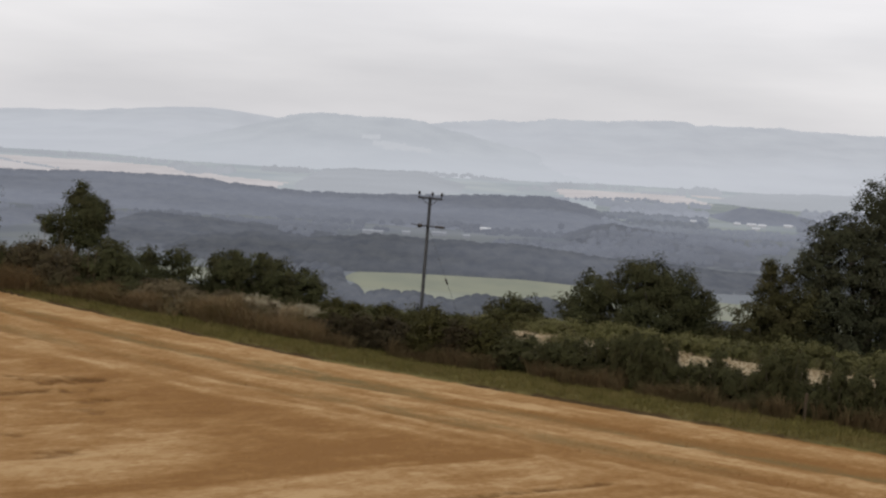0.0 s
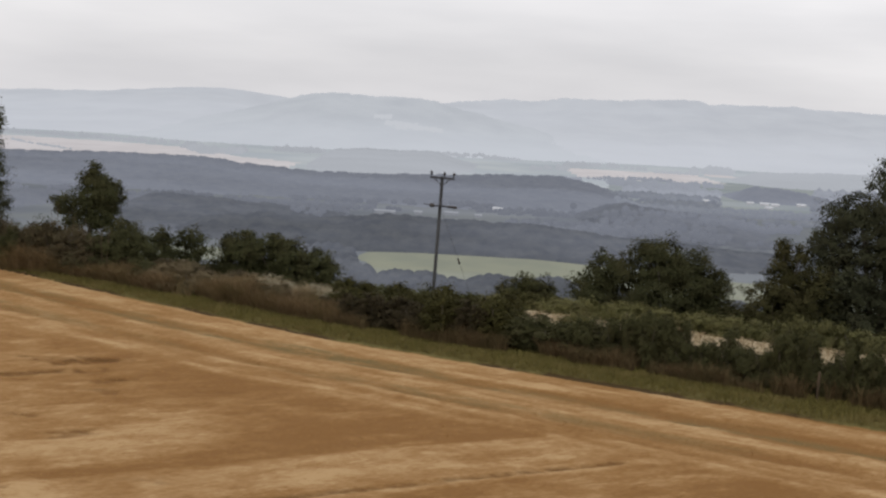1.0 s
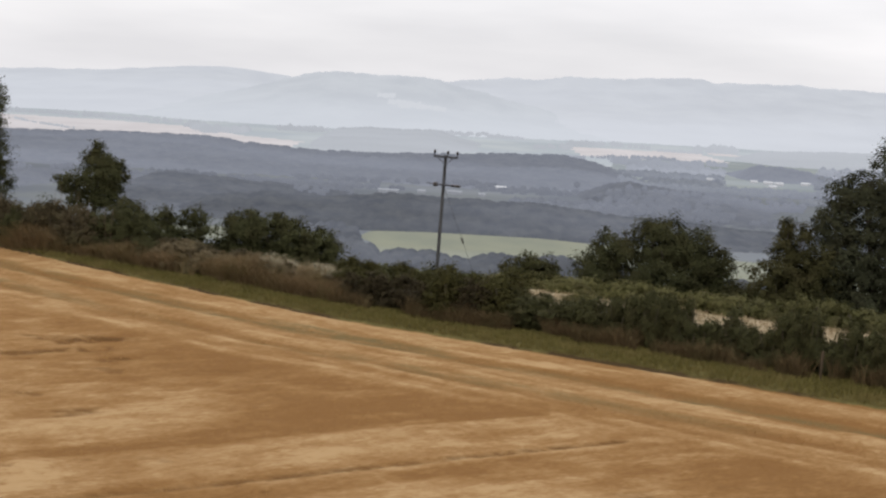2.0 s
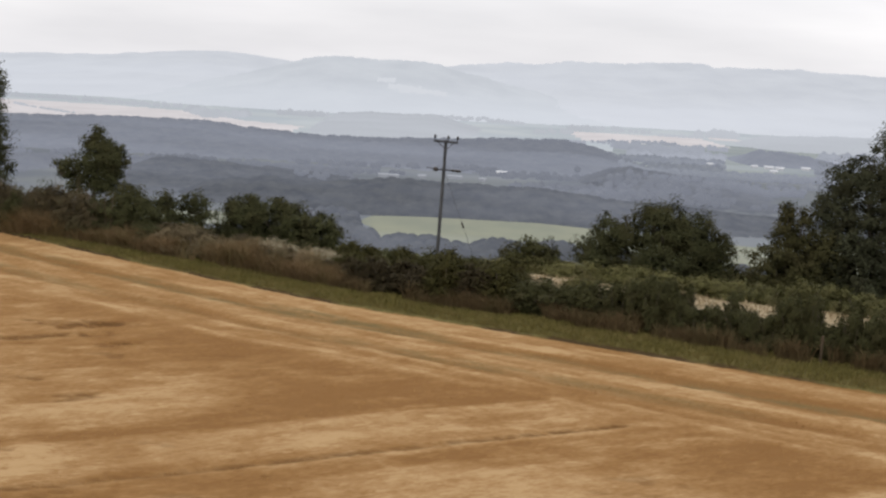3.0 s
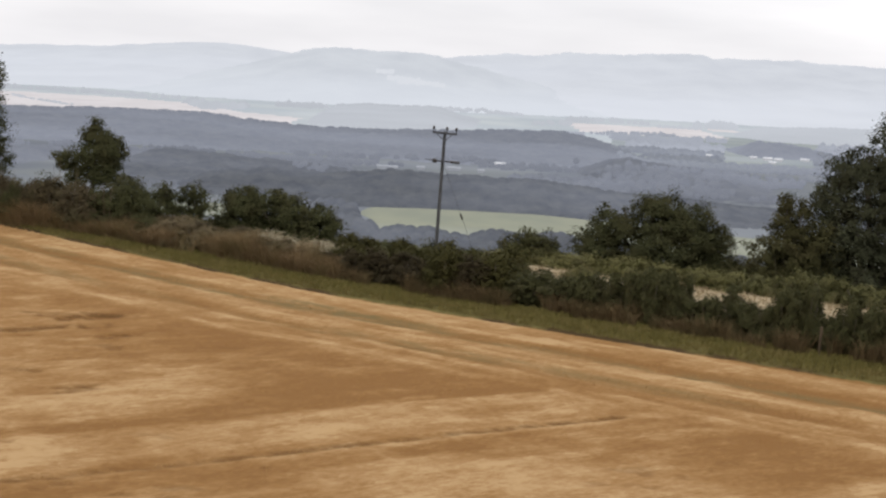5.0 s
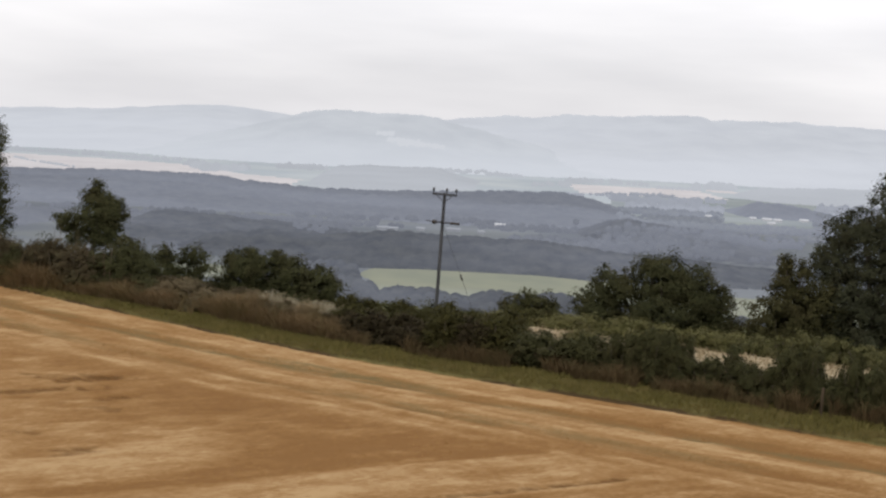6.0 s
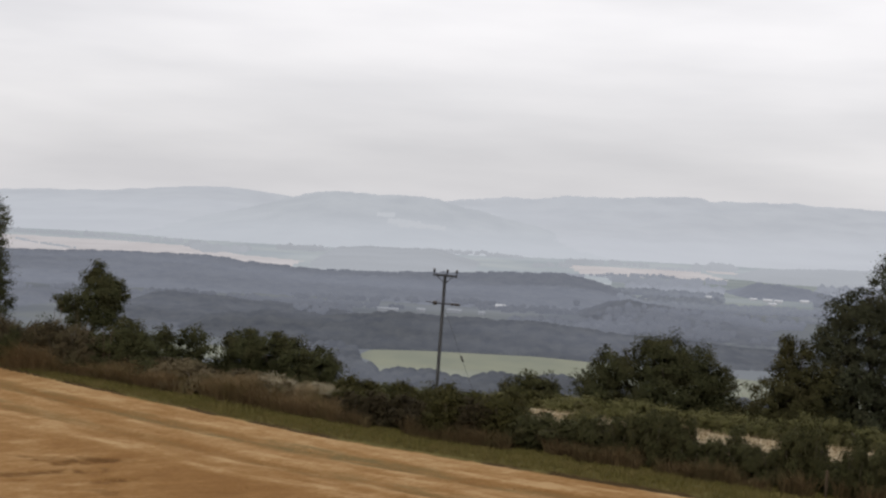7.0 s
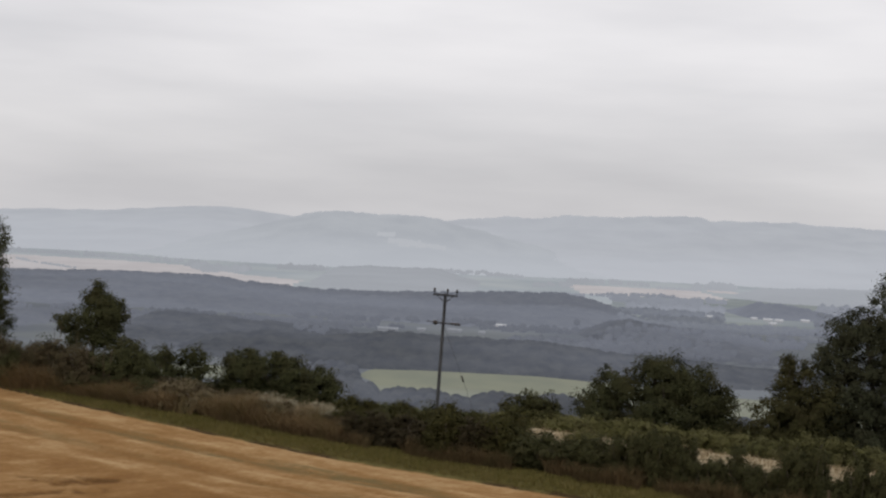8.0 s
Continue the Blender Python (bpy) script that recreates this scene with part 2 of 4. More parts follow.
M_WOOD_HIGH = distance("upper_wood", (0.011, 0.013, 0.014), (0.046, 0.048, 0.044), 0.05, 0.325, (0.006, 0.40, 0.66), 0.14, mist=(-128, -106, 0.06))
# far belts: dark foliage made pale by more haze emission
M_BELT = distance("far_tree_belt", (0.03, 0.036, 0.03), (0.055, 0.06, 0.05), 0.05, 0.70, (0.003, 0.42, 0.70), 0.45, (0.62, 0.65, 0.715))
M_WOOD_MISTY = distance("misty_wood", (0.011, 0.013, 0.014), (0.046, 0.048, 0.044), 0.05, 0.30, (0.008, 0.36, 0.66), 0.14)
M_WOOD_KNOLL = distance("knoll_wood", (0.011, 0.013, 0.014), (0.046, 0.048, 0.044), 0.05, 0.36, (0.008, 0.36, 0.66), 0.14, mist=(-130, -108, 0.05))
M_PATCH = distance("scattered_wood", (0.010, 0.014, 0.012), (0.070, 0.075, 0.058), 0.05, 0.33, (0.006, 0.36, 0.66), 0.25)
# valley floor and fields: haze colour mixed in as emission
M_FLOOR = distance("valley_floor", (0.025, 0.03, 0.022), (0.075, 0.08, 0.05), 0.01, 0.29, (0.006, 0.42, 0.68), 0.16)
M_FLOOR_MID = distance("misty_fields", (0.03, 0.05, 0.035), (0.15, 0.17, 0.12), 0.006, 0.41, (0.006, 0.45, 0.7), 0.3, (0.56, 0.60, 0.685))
# the scattered wood again, faded by more haze emission
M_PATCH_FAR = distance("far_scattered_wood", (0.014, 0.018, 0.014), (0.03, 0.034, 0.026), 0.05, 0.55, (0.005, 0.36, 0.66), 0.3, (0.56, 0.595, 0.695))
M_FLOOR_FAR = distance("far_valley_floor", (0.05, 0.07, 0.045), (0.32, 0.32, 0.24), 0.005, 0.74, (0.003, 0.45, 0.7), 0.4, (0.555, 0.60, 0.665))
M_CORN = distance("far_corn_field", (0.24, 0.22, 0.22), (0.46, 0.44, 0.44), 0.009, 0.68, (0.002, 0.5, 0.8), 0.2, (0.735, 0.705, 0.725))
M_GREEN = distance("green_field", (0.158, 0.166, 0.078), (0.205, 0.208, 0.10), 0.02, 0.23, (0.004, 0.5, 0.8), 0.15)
# hills: mostly emission in haze colours, strongest low down
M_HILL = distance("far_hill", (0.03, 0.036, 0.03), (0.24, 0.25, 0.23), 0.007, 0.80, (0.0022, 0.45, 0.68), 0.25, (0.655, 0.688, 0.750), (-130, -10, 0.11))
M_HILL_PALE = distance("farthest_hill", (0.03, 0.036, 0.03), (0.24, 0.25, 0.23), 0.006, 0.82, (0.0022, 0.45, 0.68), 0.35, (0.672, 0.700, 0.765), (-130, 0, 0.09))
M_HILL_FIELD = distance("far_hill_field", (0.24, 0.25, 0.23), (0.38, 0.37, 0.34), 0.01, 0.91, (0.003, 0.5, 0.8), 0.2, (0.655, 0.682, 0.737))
# farm roofs and walls: partly haze emission, with no lamps in them
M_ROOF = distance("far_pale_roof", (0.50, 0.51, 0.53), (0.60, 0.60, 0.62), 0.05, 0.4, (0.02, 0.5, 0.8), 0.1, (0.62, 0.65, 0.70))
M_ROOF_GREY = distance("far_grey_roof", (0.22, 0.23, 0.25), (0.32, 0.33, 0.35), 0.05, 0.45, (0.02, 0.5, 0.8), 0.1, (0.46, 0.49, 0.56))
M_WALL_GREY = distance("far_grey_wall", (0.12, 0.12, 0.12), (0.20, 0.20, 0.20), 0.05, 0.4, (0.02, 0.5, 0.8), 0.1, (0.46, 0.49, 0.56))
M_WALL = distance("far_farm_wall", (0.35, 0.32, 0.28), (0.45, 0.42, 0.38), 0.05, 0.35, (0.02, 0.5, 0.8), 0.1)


# ---------------------------------------------------------------- builders
def value_noise(x, y, seed=0):
    """Smooth noise from 0 to 1 over arrays, one wave a unit."""
    x0, y0 = np.floor(x), np.floor(y)
    fx, fy = x - x0, y - y0
    fx, fy = fx * fx * (3 - 2 * fx), fy * fy * (3 - 2 * fy)

    def corner(i, j):
        h = np.sin((x0 + i) * 127.1 + (y0 + j) * 311.7 + seed * 74.7) * 43758.5453
        return h - np.floor(h)
    return (corner(0, 0) * (1 - fx) + corner(1, 0) * fx) * (1 - fy) + (corner(0, 1) * (1 - fx) + corner(1, 1) * fx) * fy


def fractal(x, y, seed=0, octaves=4):
    total, size = 0.0, 0.5
    for k in range(octaves):
        total = total + size * value_noise(x * 2 ** k, y * 2 ** k, seed + k)
        size /= 2
    return total / (1 - 0.5 ** octaves)


def smooth(a, b, v):
    s = np.clip((np.asarray(v, float) - a) / (b - a), 0, 1)
    return s * s * (3 - 2 * s)


def mesh_of(name, verts, faces, materials, smooth_faces=False):
    """A mesh from arrays; faces is an array of triangles or of quads, or a list."""
    me = bpy.data.meshes.new(name)
    me.from_pydata(np.asarray(verts).tolist(), [], faces.tolist() if hasattr(faces, "tolist") else faces)
    for m in materials if isinstance(materials, (list, tuple)) else [materials]:
        me.materials.append(m)
    if smooth_faces:
        me.polygons.foreach_set("use_smooth", [True] * len(me.polygons))
    return me


def part(name, data, parent, label="", at=None):
    ob = new(name, data)
    ob.parent = parent
    if at is not None:
        ob.matrix_basis = at
    return tagged(ob, label)


def joined(pieces):
    """Several (verts, faces) as one."""
    vs, fs, n = [], [], 0
    for v, f in pieces:
        vs.append(np.asarray(v, float))
        fs.extend([tuple(i + n for i in q) for q in f])
        n += len(v)
    return np.concatenate(vs), fs


def tube(points, radii, sides=7):
    """A tapered tube along points, closed at both ends."""
    pts = [Vector(p) for p in points]
    verts, faces = [], []
    for i, p in enumerate(pts):
        d = (pts[min(i + 1, len(pts) - 1)] - pts[max(i - 1, 0)]).normalized()
        a = d.orthogonal().normalized() if abs(d.x) > 1e-4 or abs(d.y) > 1e-4 else Vector((1, 0, 0))
        b = d.cross(a)
        for k in range(sides):
            t = 2 * math.pi * k / sides
            verts.append(tuple(p + radii[i] * (math.cos(t) * a + math.sin(t) * b)))
    for i in range(len(pts) - 1):
        for k in range(sides):
            q = (k + 1) % sides
            faces.append((i * sides + k, i * sides + q, (i + 1) * sides + q, (i + 1) * sides + k))
    faces.append(tuple(range(sides - 1, -1, -1)))
    faces.append(tuple((len(pts) - 1) * sides + k for k in range(sides)))
    return verts, faces


def lathe(profile, sides=12):
    """Turned about z: profile of (radius, height), bottom to top."""
    verts, faces = [], []
    for r, z in profile:
        verts += [(r * math.cos(2 * math.pi * k / sides), r * math.sin(2 * math.pi * k / sides), z) for k in range(sides)]
    for i in range(len(profile) - 1):
        for k in range(sides):
            q = (k + 1) % sides
            faces.append((i * sides + k, i * sides + q, (i + 1) * sides + q, (i + 1) * sides + k))
    faces += [tuple(range(sides - 1, -1, -1)), tuple((len(profile) - 1) * sides + k for k in range(sides))]
    return verts, faces


def box(sx, sy, sz, bevel=0.01):
    bm = bmesh.new()
    bmesh.ops.create_cube(bm, size=1, matrix=Matrix.Diagonal((sx, sy, sz, 1)))
    bmesh.ops.bevel(bm, geom=bm.edges[:], offset=bevel, segments=1, affect="EDGES")
    vf = [tuple(v.co) for v in bm.verts], [tuple(v.index for v in f.verts) for f in bm.faces]
    bm.free()
    return vf


def leaves(rng, centres, outward, size, droop=0.15, small=False):
    """Folded leaves at the centres, turned more or less outward; small ones are three-cornered."""
    n = len(centres)
    normal = outward + rng.normal(0, 0.42, (n, 3))
    normal /= np.linalg.norm(normal, axis=1)[:, None] + 1e-9
    along = np.cross(normal, rng.normal(0, 1, (n, 3)))
    along[:, 2] -= droop
    along /= np.linalg.norm(along, axis=1)[:, None] + 1e-9
    across = np.cross(normal, along)
    length = size * rng.uniform(0.6, 1.35, (n, 1))
    width = length * rng.uniform(0.55, 0.85, (n, 1))
    tip, root = centres + along * length * 0.5, centres - along * length * 0.5
    if small:
        verts = np.stack([root - across * width * 0.45, root + across * width * 0.45, tip], 1).reshape(-1, 3)
        return verts, np.arange(3 * n).reshape(-1, 3)
    left = centres + across * width * 0.5 + normal * width * 0.15
    right = centres - across * width * 0.5 + normal * width * 0.15
    verts = np.stack([root, left, tip, right], 1).reshape(-1, 3)
    k = np.arange(n)[:, None] * 4
    return verts, np.concatenate([k + (0, 1, 2), k + (0, 2, 3)], 1).reshape(-1, 3)


def foliage(seed, lobes, clumps, per_clump, leaf, clump_size=0.35, flat=0.75, small=False):
    """A crown: clumps of leaves spread over the skins of lobes (x, y, z, rx, ry, rz), with some inside."""
    rng = np.random.default_rng(seed)
    lobes = np.asarray(lobes, float)
    share = lobes[:, 3] * lobes[:, 5]
    pick = rng.choice(len(lobes), clumps, p=share / share.sum())
    way = rng.normal(0, 1, (clumps, 3))
    way /= np.linalg.norm(way, axis=1)[:, None]
    depth = np.where(rng.random(clumps) < 0.68, rng.uniform(0.8, 1.08, clumps), rng.uniform(0.3, 0.85, clumps))
    # boughs swell and leave hollows between them
    swell = 0.70 + 0.62 * fractal(np.arctan2(way[:, 1], way[:, 0]) * 1.5 + pick * 3.1, way[:, 2] * 2.6 + pick * 1.7, seed, 2)
    centre = lobes[pick, :3] + way * lobes[pick, 3:] * (depth * swell)[:, None]
    radius = clump_size * rng.uniform(0.5, 1.3, clumps)
    off = np.clip(rng.normal(0, 0.46, (clumps, per_clump, 3)), -0.85, 0.85) * radius[:, None, None] * (1, 1, flat)
    pts = (centre[:, None] + off).reshape(-1, 3)
    out = (way[:, None] * 0.8 + off / (radius[:, None, None] + 1e-6) * 0.5).reshape(-1, 3)
    out[:, 2] += 0.35
    return leaves(rng, pts, out, leaf, small=small)


def limbs(rng, lobes, trunk_top, trunk_r, forks=2):
    """Boughs from the trunk's top into each lobe, with forks."""
    boughs = []
    for x, y, z, rx, ry, rz in lobes:
        pieces = []
        end = Vector((x, y, z + 0.2 * rz))
        start = Vector(trunk_top) * rng.uniform(0.75, 1.0)
        bend = (start + end) / 2 + Vector(rng.normal(0, 0.12, 3)) * rx + Vector((0, 0, -0.08 * rz))
        pieces.append(tube([start, bend, end], [trunk_r * 0.55, trunk_r * 0.38, trunk_r * 0.14], 6))
        for _ in range(forks):
            tip = Vector((x, y, z)) + Vector(rng.normal(0, 0.5, 3)) * rx
            pieces.append(tube([bend, (bend + tip) / 2 + Vector((0, 0, 0.1)), tip], [trunk_r * 0.28, trunk_r * 0.2, trunk_r * 0.06], 5))
        boughs.append(joined(pieces))
    return boughs


def tree(name, at, label, seed, lobes, trunk_r, leaf_material, clumps, per_clump=26, leaf=0.16, clump_size=0.42, category="tree"):
    """trunk with limbs, and a crown of leaf clumps; lobes are over the tree's base."""
    rng = np.random.default_rng(seed + 500)
    thing = tagged(new(name), label, category)
    thing.matrix_world = pose(*at)
    low = min(l[2] for l in lobes)
    top = (0.1, 0.0, max(0.5, low))
    trunk = tube([(0, 0, -0.3), (0.02, 0, 0.1), (-0.04, 0.03, top[2] * 0.5), top], [trunk_r * 1.5, trunk_r * 1.15, trunk_r * 0.95, trunk_r * 0.7], 9)
    stem = part("trunk", mesh_of("trunk", *trunk, M_BARK, True), thing, "grey-brown tapered trunk")
    for v, f in limbs(rng, lobes, top, trunk_r):
        part("limb", mesh_of("limb", v, f, M_BARK, True), stem)
    v, f = foliage(seed, lobes, clumps, int(per_clump * 2.1), leaf * 0.76, clump_size, small=True)
    part("crown", mesh_of("crown", v, f, leaf_material), thing)
    return thing


def around(seed, height, width, n, low=0.3, depth=None):
    """Lobes heaped into a rounded, uneven crown over the base."""
    rng = np.random.default_rng(seed)
    out, depth = [], depth or width
    for k in range(n):
        a, h = 2 * math.pi * k / n + rng.uniform(-0.4, 0.4), rng.uniform(low, 0.72)
        reach = math.sqrt(max(0.05, 1 - ((h - 0.42) / 0.55) ** 2)) * rng.uniform(0.45, 0.7)
        r = rng.uniform(0.24, 0.34)
        out.append((reach * width / 2 * math.cos(a), reach * depth / 2 * math.sin(a), h * height, r * width / 1.5, r * depth / 1.5, r * height * 0.75))
    out.append((0, 0, height * 0.72, width * 0.22, depth * 0.22, height * 0.26))
    return out


# ---------------------------------------------------------------- ground
NX, NY, EDGE = 0.494, 0.870, 37.5           # the field's straight edge
FIELD_Z, VALLEY_Z = -6.8, -126.5


def edge_bend(along):
    """How far the edge swings away from its straight line towards its far end."""
    return 2.5 * (np.clip(-3 - np.asarray(along, float), 0, 27) / 18.2) ** 1.2


def slope_bend(along):
    """The same for the brow where the slope to the valley begins."""
    return 1.7 * (np.clip(-6 - np.asarray(along, float), 0, 24) / 18) ** 2


def past_edge(x, y, bend=edge_bend):
    """Metres past the field's edge: negative inside the field."""
    along = 0.870 * np.asarray(x, float) - 0.494 * (np.asarray(y, float) - 43.1)
    return NX * x + NY * y - EDGE - bend(along)


def ground_z(x, y):
    x, y = np.asarray(x, float), np.asarray(y, float)
    u = past_edge(x, y, slope_bend)
    along = 0.870 * x - 0.494 * (y - 43.1)
    s = np.maximum(u - 4.5 - 3.5 * smooth(-8, -2, along), 0)      # where the slope to the valley begins
    z = FIELD_Z - (FIELD_Z - VALLEY_Z) * np.tanh((0.25 * s * smooth(0, 14, s) + 0.05 * s * smooth(60, 300, s)) / 121)
    r = np.hypot(x, y)
    z = z - FIELD_Z * smooth(1, 0, r / 18)
    near = smooth(200, 60, r)
    z = z + near * 0.25 * (fractal(x / 22, y / 22, 3, 2) - 0.5) * smooth(8, 20, r)
    far = smooth(500, 1200, r)
    return z + far * 5 * (fractal(x / 420, y / 420, 5, 3) - 0.5)


def bank_z(x, y):
    """The ground with the low uneven bank of the grass margin on it."""
    u = past_edge(x, y)
    bank = smooth(0.0, 0.45, u) * smooth(15, 12, u)
    return ground_z(x, y) + bank * (0.12 + 0.10 * fractal(np.asarray(x, float) / 0.9, np.asarray(y, float) / 0.9, 91, 2))


def straw_cover(x, y):
    """How thick the straw lies (0 to 1), how much weed grows, and the relief that both leave."""
    u = past_edge(x, y)
    v = 0.870 * x - 0.494 * y
    w = -0.479 * x + 0.878 * y
    q = 0.878 * x + 0.479 * y
    head = smooth(-7.6, -6.6, u + 1.2 * (fractal(v / 5, u / 2, 11, 3) - 0.5))
    wob = 0.45 * (fractal(v / 8, u / 3, 41, 3) - 0.5)
    wob2 = 0.7 * (fractal(q / 7, w / 3, 51, 3) - 0.5)

    def band(c, at, half, soft=0.5):
        return smooth(half + soft, half, np.abs(c - at))
    # streaks of chopped straw: long and narrow, broken up
    ut = u + 0.13 * v
    edge_streak = 0.3 * fractal(v / 8, (u + wob) / 0.55, 21, 3) + 0.7 * fractal(v / 2.6, (ut + wob) / 0.42, 22, 4)
    row_streak = 0.5 * fractal(q / 6, (w + wob2) / 0.7, 31, 3) + 0.5 * fractal(q / 1.2, (w + wob2) / 0.5, 32, 4)
    blotch = fractal(x / 1.6, y / 1.1, 33, 4)
    tuft = smooth(0.52, 0.68, fractal(x / 1.1 + 0.3 * q, y / 0.7, 34, 3))
    h = 0.60 + 1.55 * (edge_streak - 0.5) + 0.4 * (blotch - 0.5)
    h -= 0.10 * smooth(-17, -8, v)
    h += 0.14 * band(u + wob, -0.9, 0.6) + 0.08 * band(u + wob, -3.7, 0.35) + 0.06 * band(u + wob, -6.4, 0.45)
    h -= 0.38 * band(u + 0.4 * wob, -2.4, 0.28, 0.25) + 0.28 * band(u + 0.4 * wob, -5.0, 0.2, 0.25)
    i = 0.61 + 1.1 * (row_streak - 0.5) + 0.8 * (blotch - 0.5)
    # bare bands between the straw rows, widest where they meet the headland
    wedge = smooth(27.4, 27.75, w + wob2) * (smooth(8.5, 13.5, q + 3 * (blotch - 0.5)) + 0.9 * smooth(29.3, 28.3, w + wob2) * smooth(3.5, 7, q))
    i -= 0.50 * np.clip(wedge, 0, 1)
    i -= 0.16 * smooth(33, 35, w + wob2) * smooth(4, 9, q)
    i += 0.14 * band(w + wob2, 30.8, 0.9, 0.8) * smooth(12, 9, q)
    wedge2 = smooth(18.7, 19.3, w + 0.6 * wob2) * smooth(23.0, 21.8, w + wob2) * smooth(16.0, 20.5, q + 3 * (blotch - 0.5))
    i -= 0.54 * wedge2
    i += 0.12 * band(w + wob2, 26.3, 0.6, 0.5) + 0.10 * band(w + wob2, 22.9, 0.4, 0.4) * smooth(18, 15, q)
    # shadow band beside the rut, painted as thinner straw
    i -= 0.24 * band(w + 0.5 * wob2, 23.95, 0.28, 0.3) * (0.5 + blotch)
    i -= 0.12 * band(w + 0.5 * wob2, 25.2, 0.2, 0.3)
    rut = band(w + 0.25 * wob2, 24.75, 0.08, 0.14) * smooth(19.4, 19.0, q) * (0.75 + 0.25 * smooth(14, 18, q))
    # short scraped marks where the straw was torn up
    for at, q0, q1, half in ((40.5, 7.9, 10.7, 0.10), (39.5, 8.6, 10.9, 0.08), (36.9, 9.3, 10.3, 0.09), (33.4, 5.6, 6.7, 0.10), (31.2, 6.8, 7.8, 0.06), (38.3, 6.6, 9.8, 0.08)):
        rut = rut + 0.85 * band(w + 0.35 * (q - q0) * (at > 40) + 0.9 * wob2, at, half + 0.08, 0.3) * smooth(q0 - 0.3, q0, q) * smooth(q1 + 0.3, q1, q) * smooth(0.2, 0.6, value_noise(q / 0.4, w / 0.4, 73))
    clod = smooth(0.70, 0.80, fractal(x / 0.8, y / 0.35, 75, 2)) * smooth(0.5, 0.62, fractal(x / 6, y / 6, 76, 2))
    rut = rut + 0.45 * clod
    straw = np.clip(0.16 * (tuft - 0.35) + head * h + (1 - head) * i, 0, 1)
    rut = np.clip(rut * (1 - head), 0, 1)
    weed = head * (1.0 * band(u + 0.6 * wob, -2.4, 0.45, 0.4) + 0.6 * band(u + 0.6 * wob, -4.9, 0.25, 0.4)) * smooth(0.3, 0.6, fractal(v / 6, u, 81, 3)) + 0.85 * rut
    relief = 0.015 * tuft + 0.045 * straw - 0.05 * rut - 0.03 * head * (band(u + wob, -2.5, 0.3) + band(u + wob, -5.0, 0.3))
    return np.clip(straw * (1 - 0.35 * rut), 0, 1), np.clip(weed, 0, 1), relief, head


def build_ground():
    """One sheet from under the camera to the horizon, finest where the field is seen."""
    angles = np.concatenate([np.arange(-24, 24, 0.24), np.arange(24, 48, 2.0), np.arange(48, 312, 6.0), np.arange(312, 336, 2.0)])
    angles = np.radians(angles)
    radii = np.concatenate([[2, 5, 8, 11, 14, 17, 19], np.arange(20.5, 58, 0.13), np.arange(58, 90, 0.5), np.geomspace(90, 850, 70), np.arange(854, 1130, 5.0), np.geomspace(1132, 4900, 120)])
    na, nr = len(angles), len(radii)
    a, r = np.meshgrid(angles, radii)
    x, y = r * np.sin(a), r * np.cos(a)
    z = bank_z(x, y)
    straw, weed, relief, head = straw_cover(x, y)
    u = past_edge(x, y)
    z = z + relief * smooth(0.0, -0.5, u) * smooth(15, 21, r)
    verts = np.concatenate([[[0, 0, 0]], np.stack([x, y, z], 2).reshape(-1, 3)])
    i, k = np.meshgrid(np.arange(nr - 1), np.arange(na), indexing="ij")
    k2 = (k + 1) % na
    quads = 1 + np.stack([i * na + k, (i + 1) * na + k, (i + 1) * na + k2, i * na + k2], 2).reshape(-1, 4)
    kk = np.arange(na)
    fan = np.stack([np.zeros(na, int), 1 + kk, 1 + (kk + 1) % na], 1)
    # from M_FLOOR on, the slots carry painted haze in their emission
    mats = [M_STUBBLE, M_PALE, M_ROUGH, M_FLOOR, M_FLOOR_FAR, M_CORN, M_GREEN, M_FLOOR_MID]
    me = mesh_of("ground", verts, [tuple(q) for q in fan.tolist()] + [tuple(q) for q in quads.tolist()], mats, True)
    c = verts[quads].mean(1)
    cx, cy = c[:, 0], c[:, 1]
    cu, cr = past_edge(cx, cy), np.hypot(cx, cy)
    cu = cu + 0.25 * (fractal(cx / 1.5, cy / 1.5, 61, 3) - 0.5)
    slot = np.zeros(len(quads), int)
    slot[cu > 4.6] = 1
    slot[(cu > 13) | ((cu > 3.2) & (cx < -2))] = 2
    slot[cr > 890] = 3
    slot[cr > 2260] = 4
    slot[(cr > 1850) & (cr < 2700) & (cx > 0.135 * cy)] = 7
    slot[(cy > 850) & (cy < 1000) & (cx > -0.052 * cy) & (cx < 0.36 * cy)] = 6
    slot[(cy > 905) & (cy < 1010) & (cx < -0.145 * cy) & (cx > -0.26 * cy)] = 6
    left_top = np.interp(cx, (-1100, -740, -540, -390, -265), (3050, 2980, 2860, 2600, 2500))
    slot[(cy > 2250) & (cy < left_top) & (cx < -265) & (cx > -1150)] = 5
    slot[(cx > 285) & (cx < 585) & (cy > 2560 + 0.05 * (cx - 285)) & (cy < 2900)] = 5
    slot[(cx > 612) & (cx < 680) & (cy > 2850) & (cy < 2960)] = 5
    me.polygons.foreach_set("material_index", np.concatenate([np.zeros(na, int), slot]))
    for key, values in (("straw", straw), ("weed", weed), ("headland", head), ("past", np.clip(u, -3, 3))):
        at = me.attributes.new(key, "FLOAT", "POINT")
        at.data.foreach_set("value", np.concatenate([[values[0].mean()], values.ravel()]).astype(np.float32))
    return tagged(new("ground", me), "golden harvested stubble field with straw rows, falling to a hazy valley", "ground", kind="structure")


build_ground()


# ---------------------------------------------------------------- far hills and wooded ridges
def hash_of(i, j, seed):
    h = np.sin(i * 127.1 + j * 311.7 + seed * 74.7) * 43758.5453
    return h - np.floor(h)


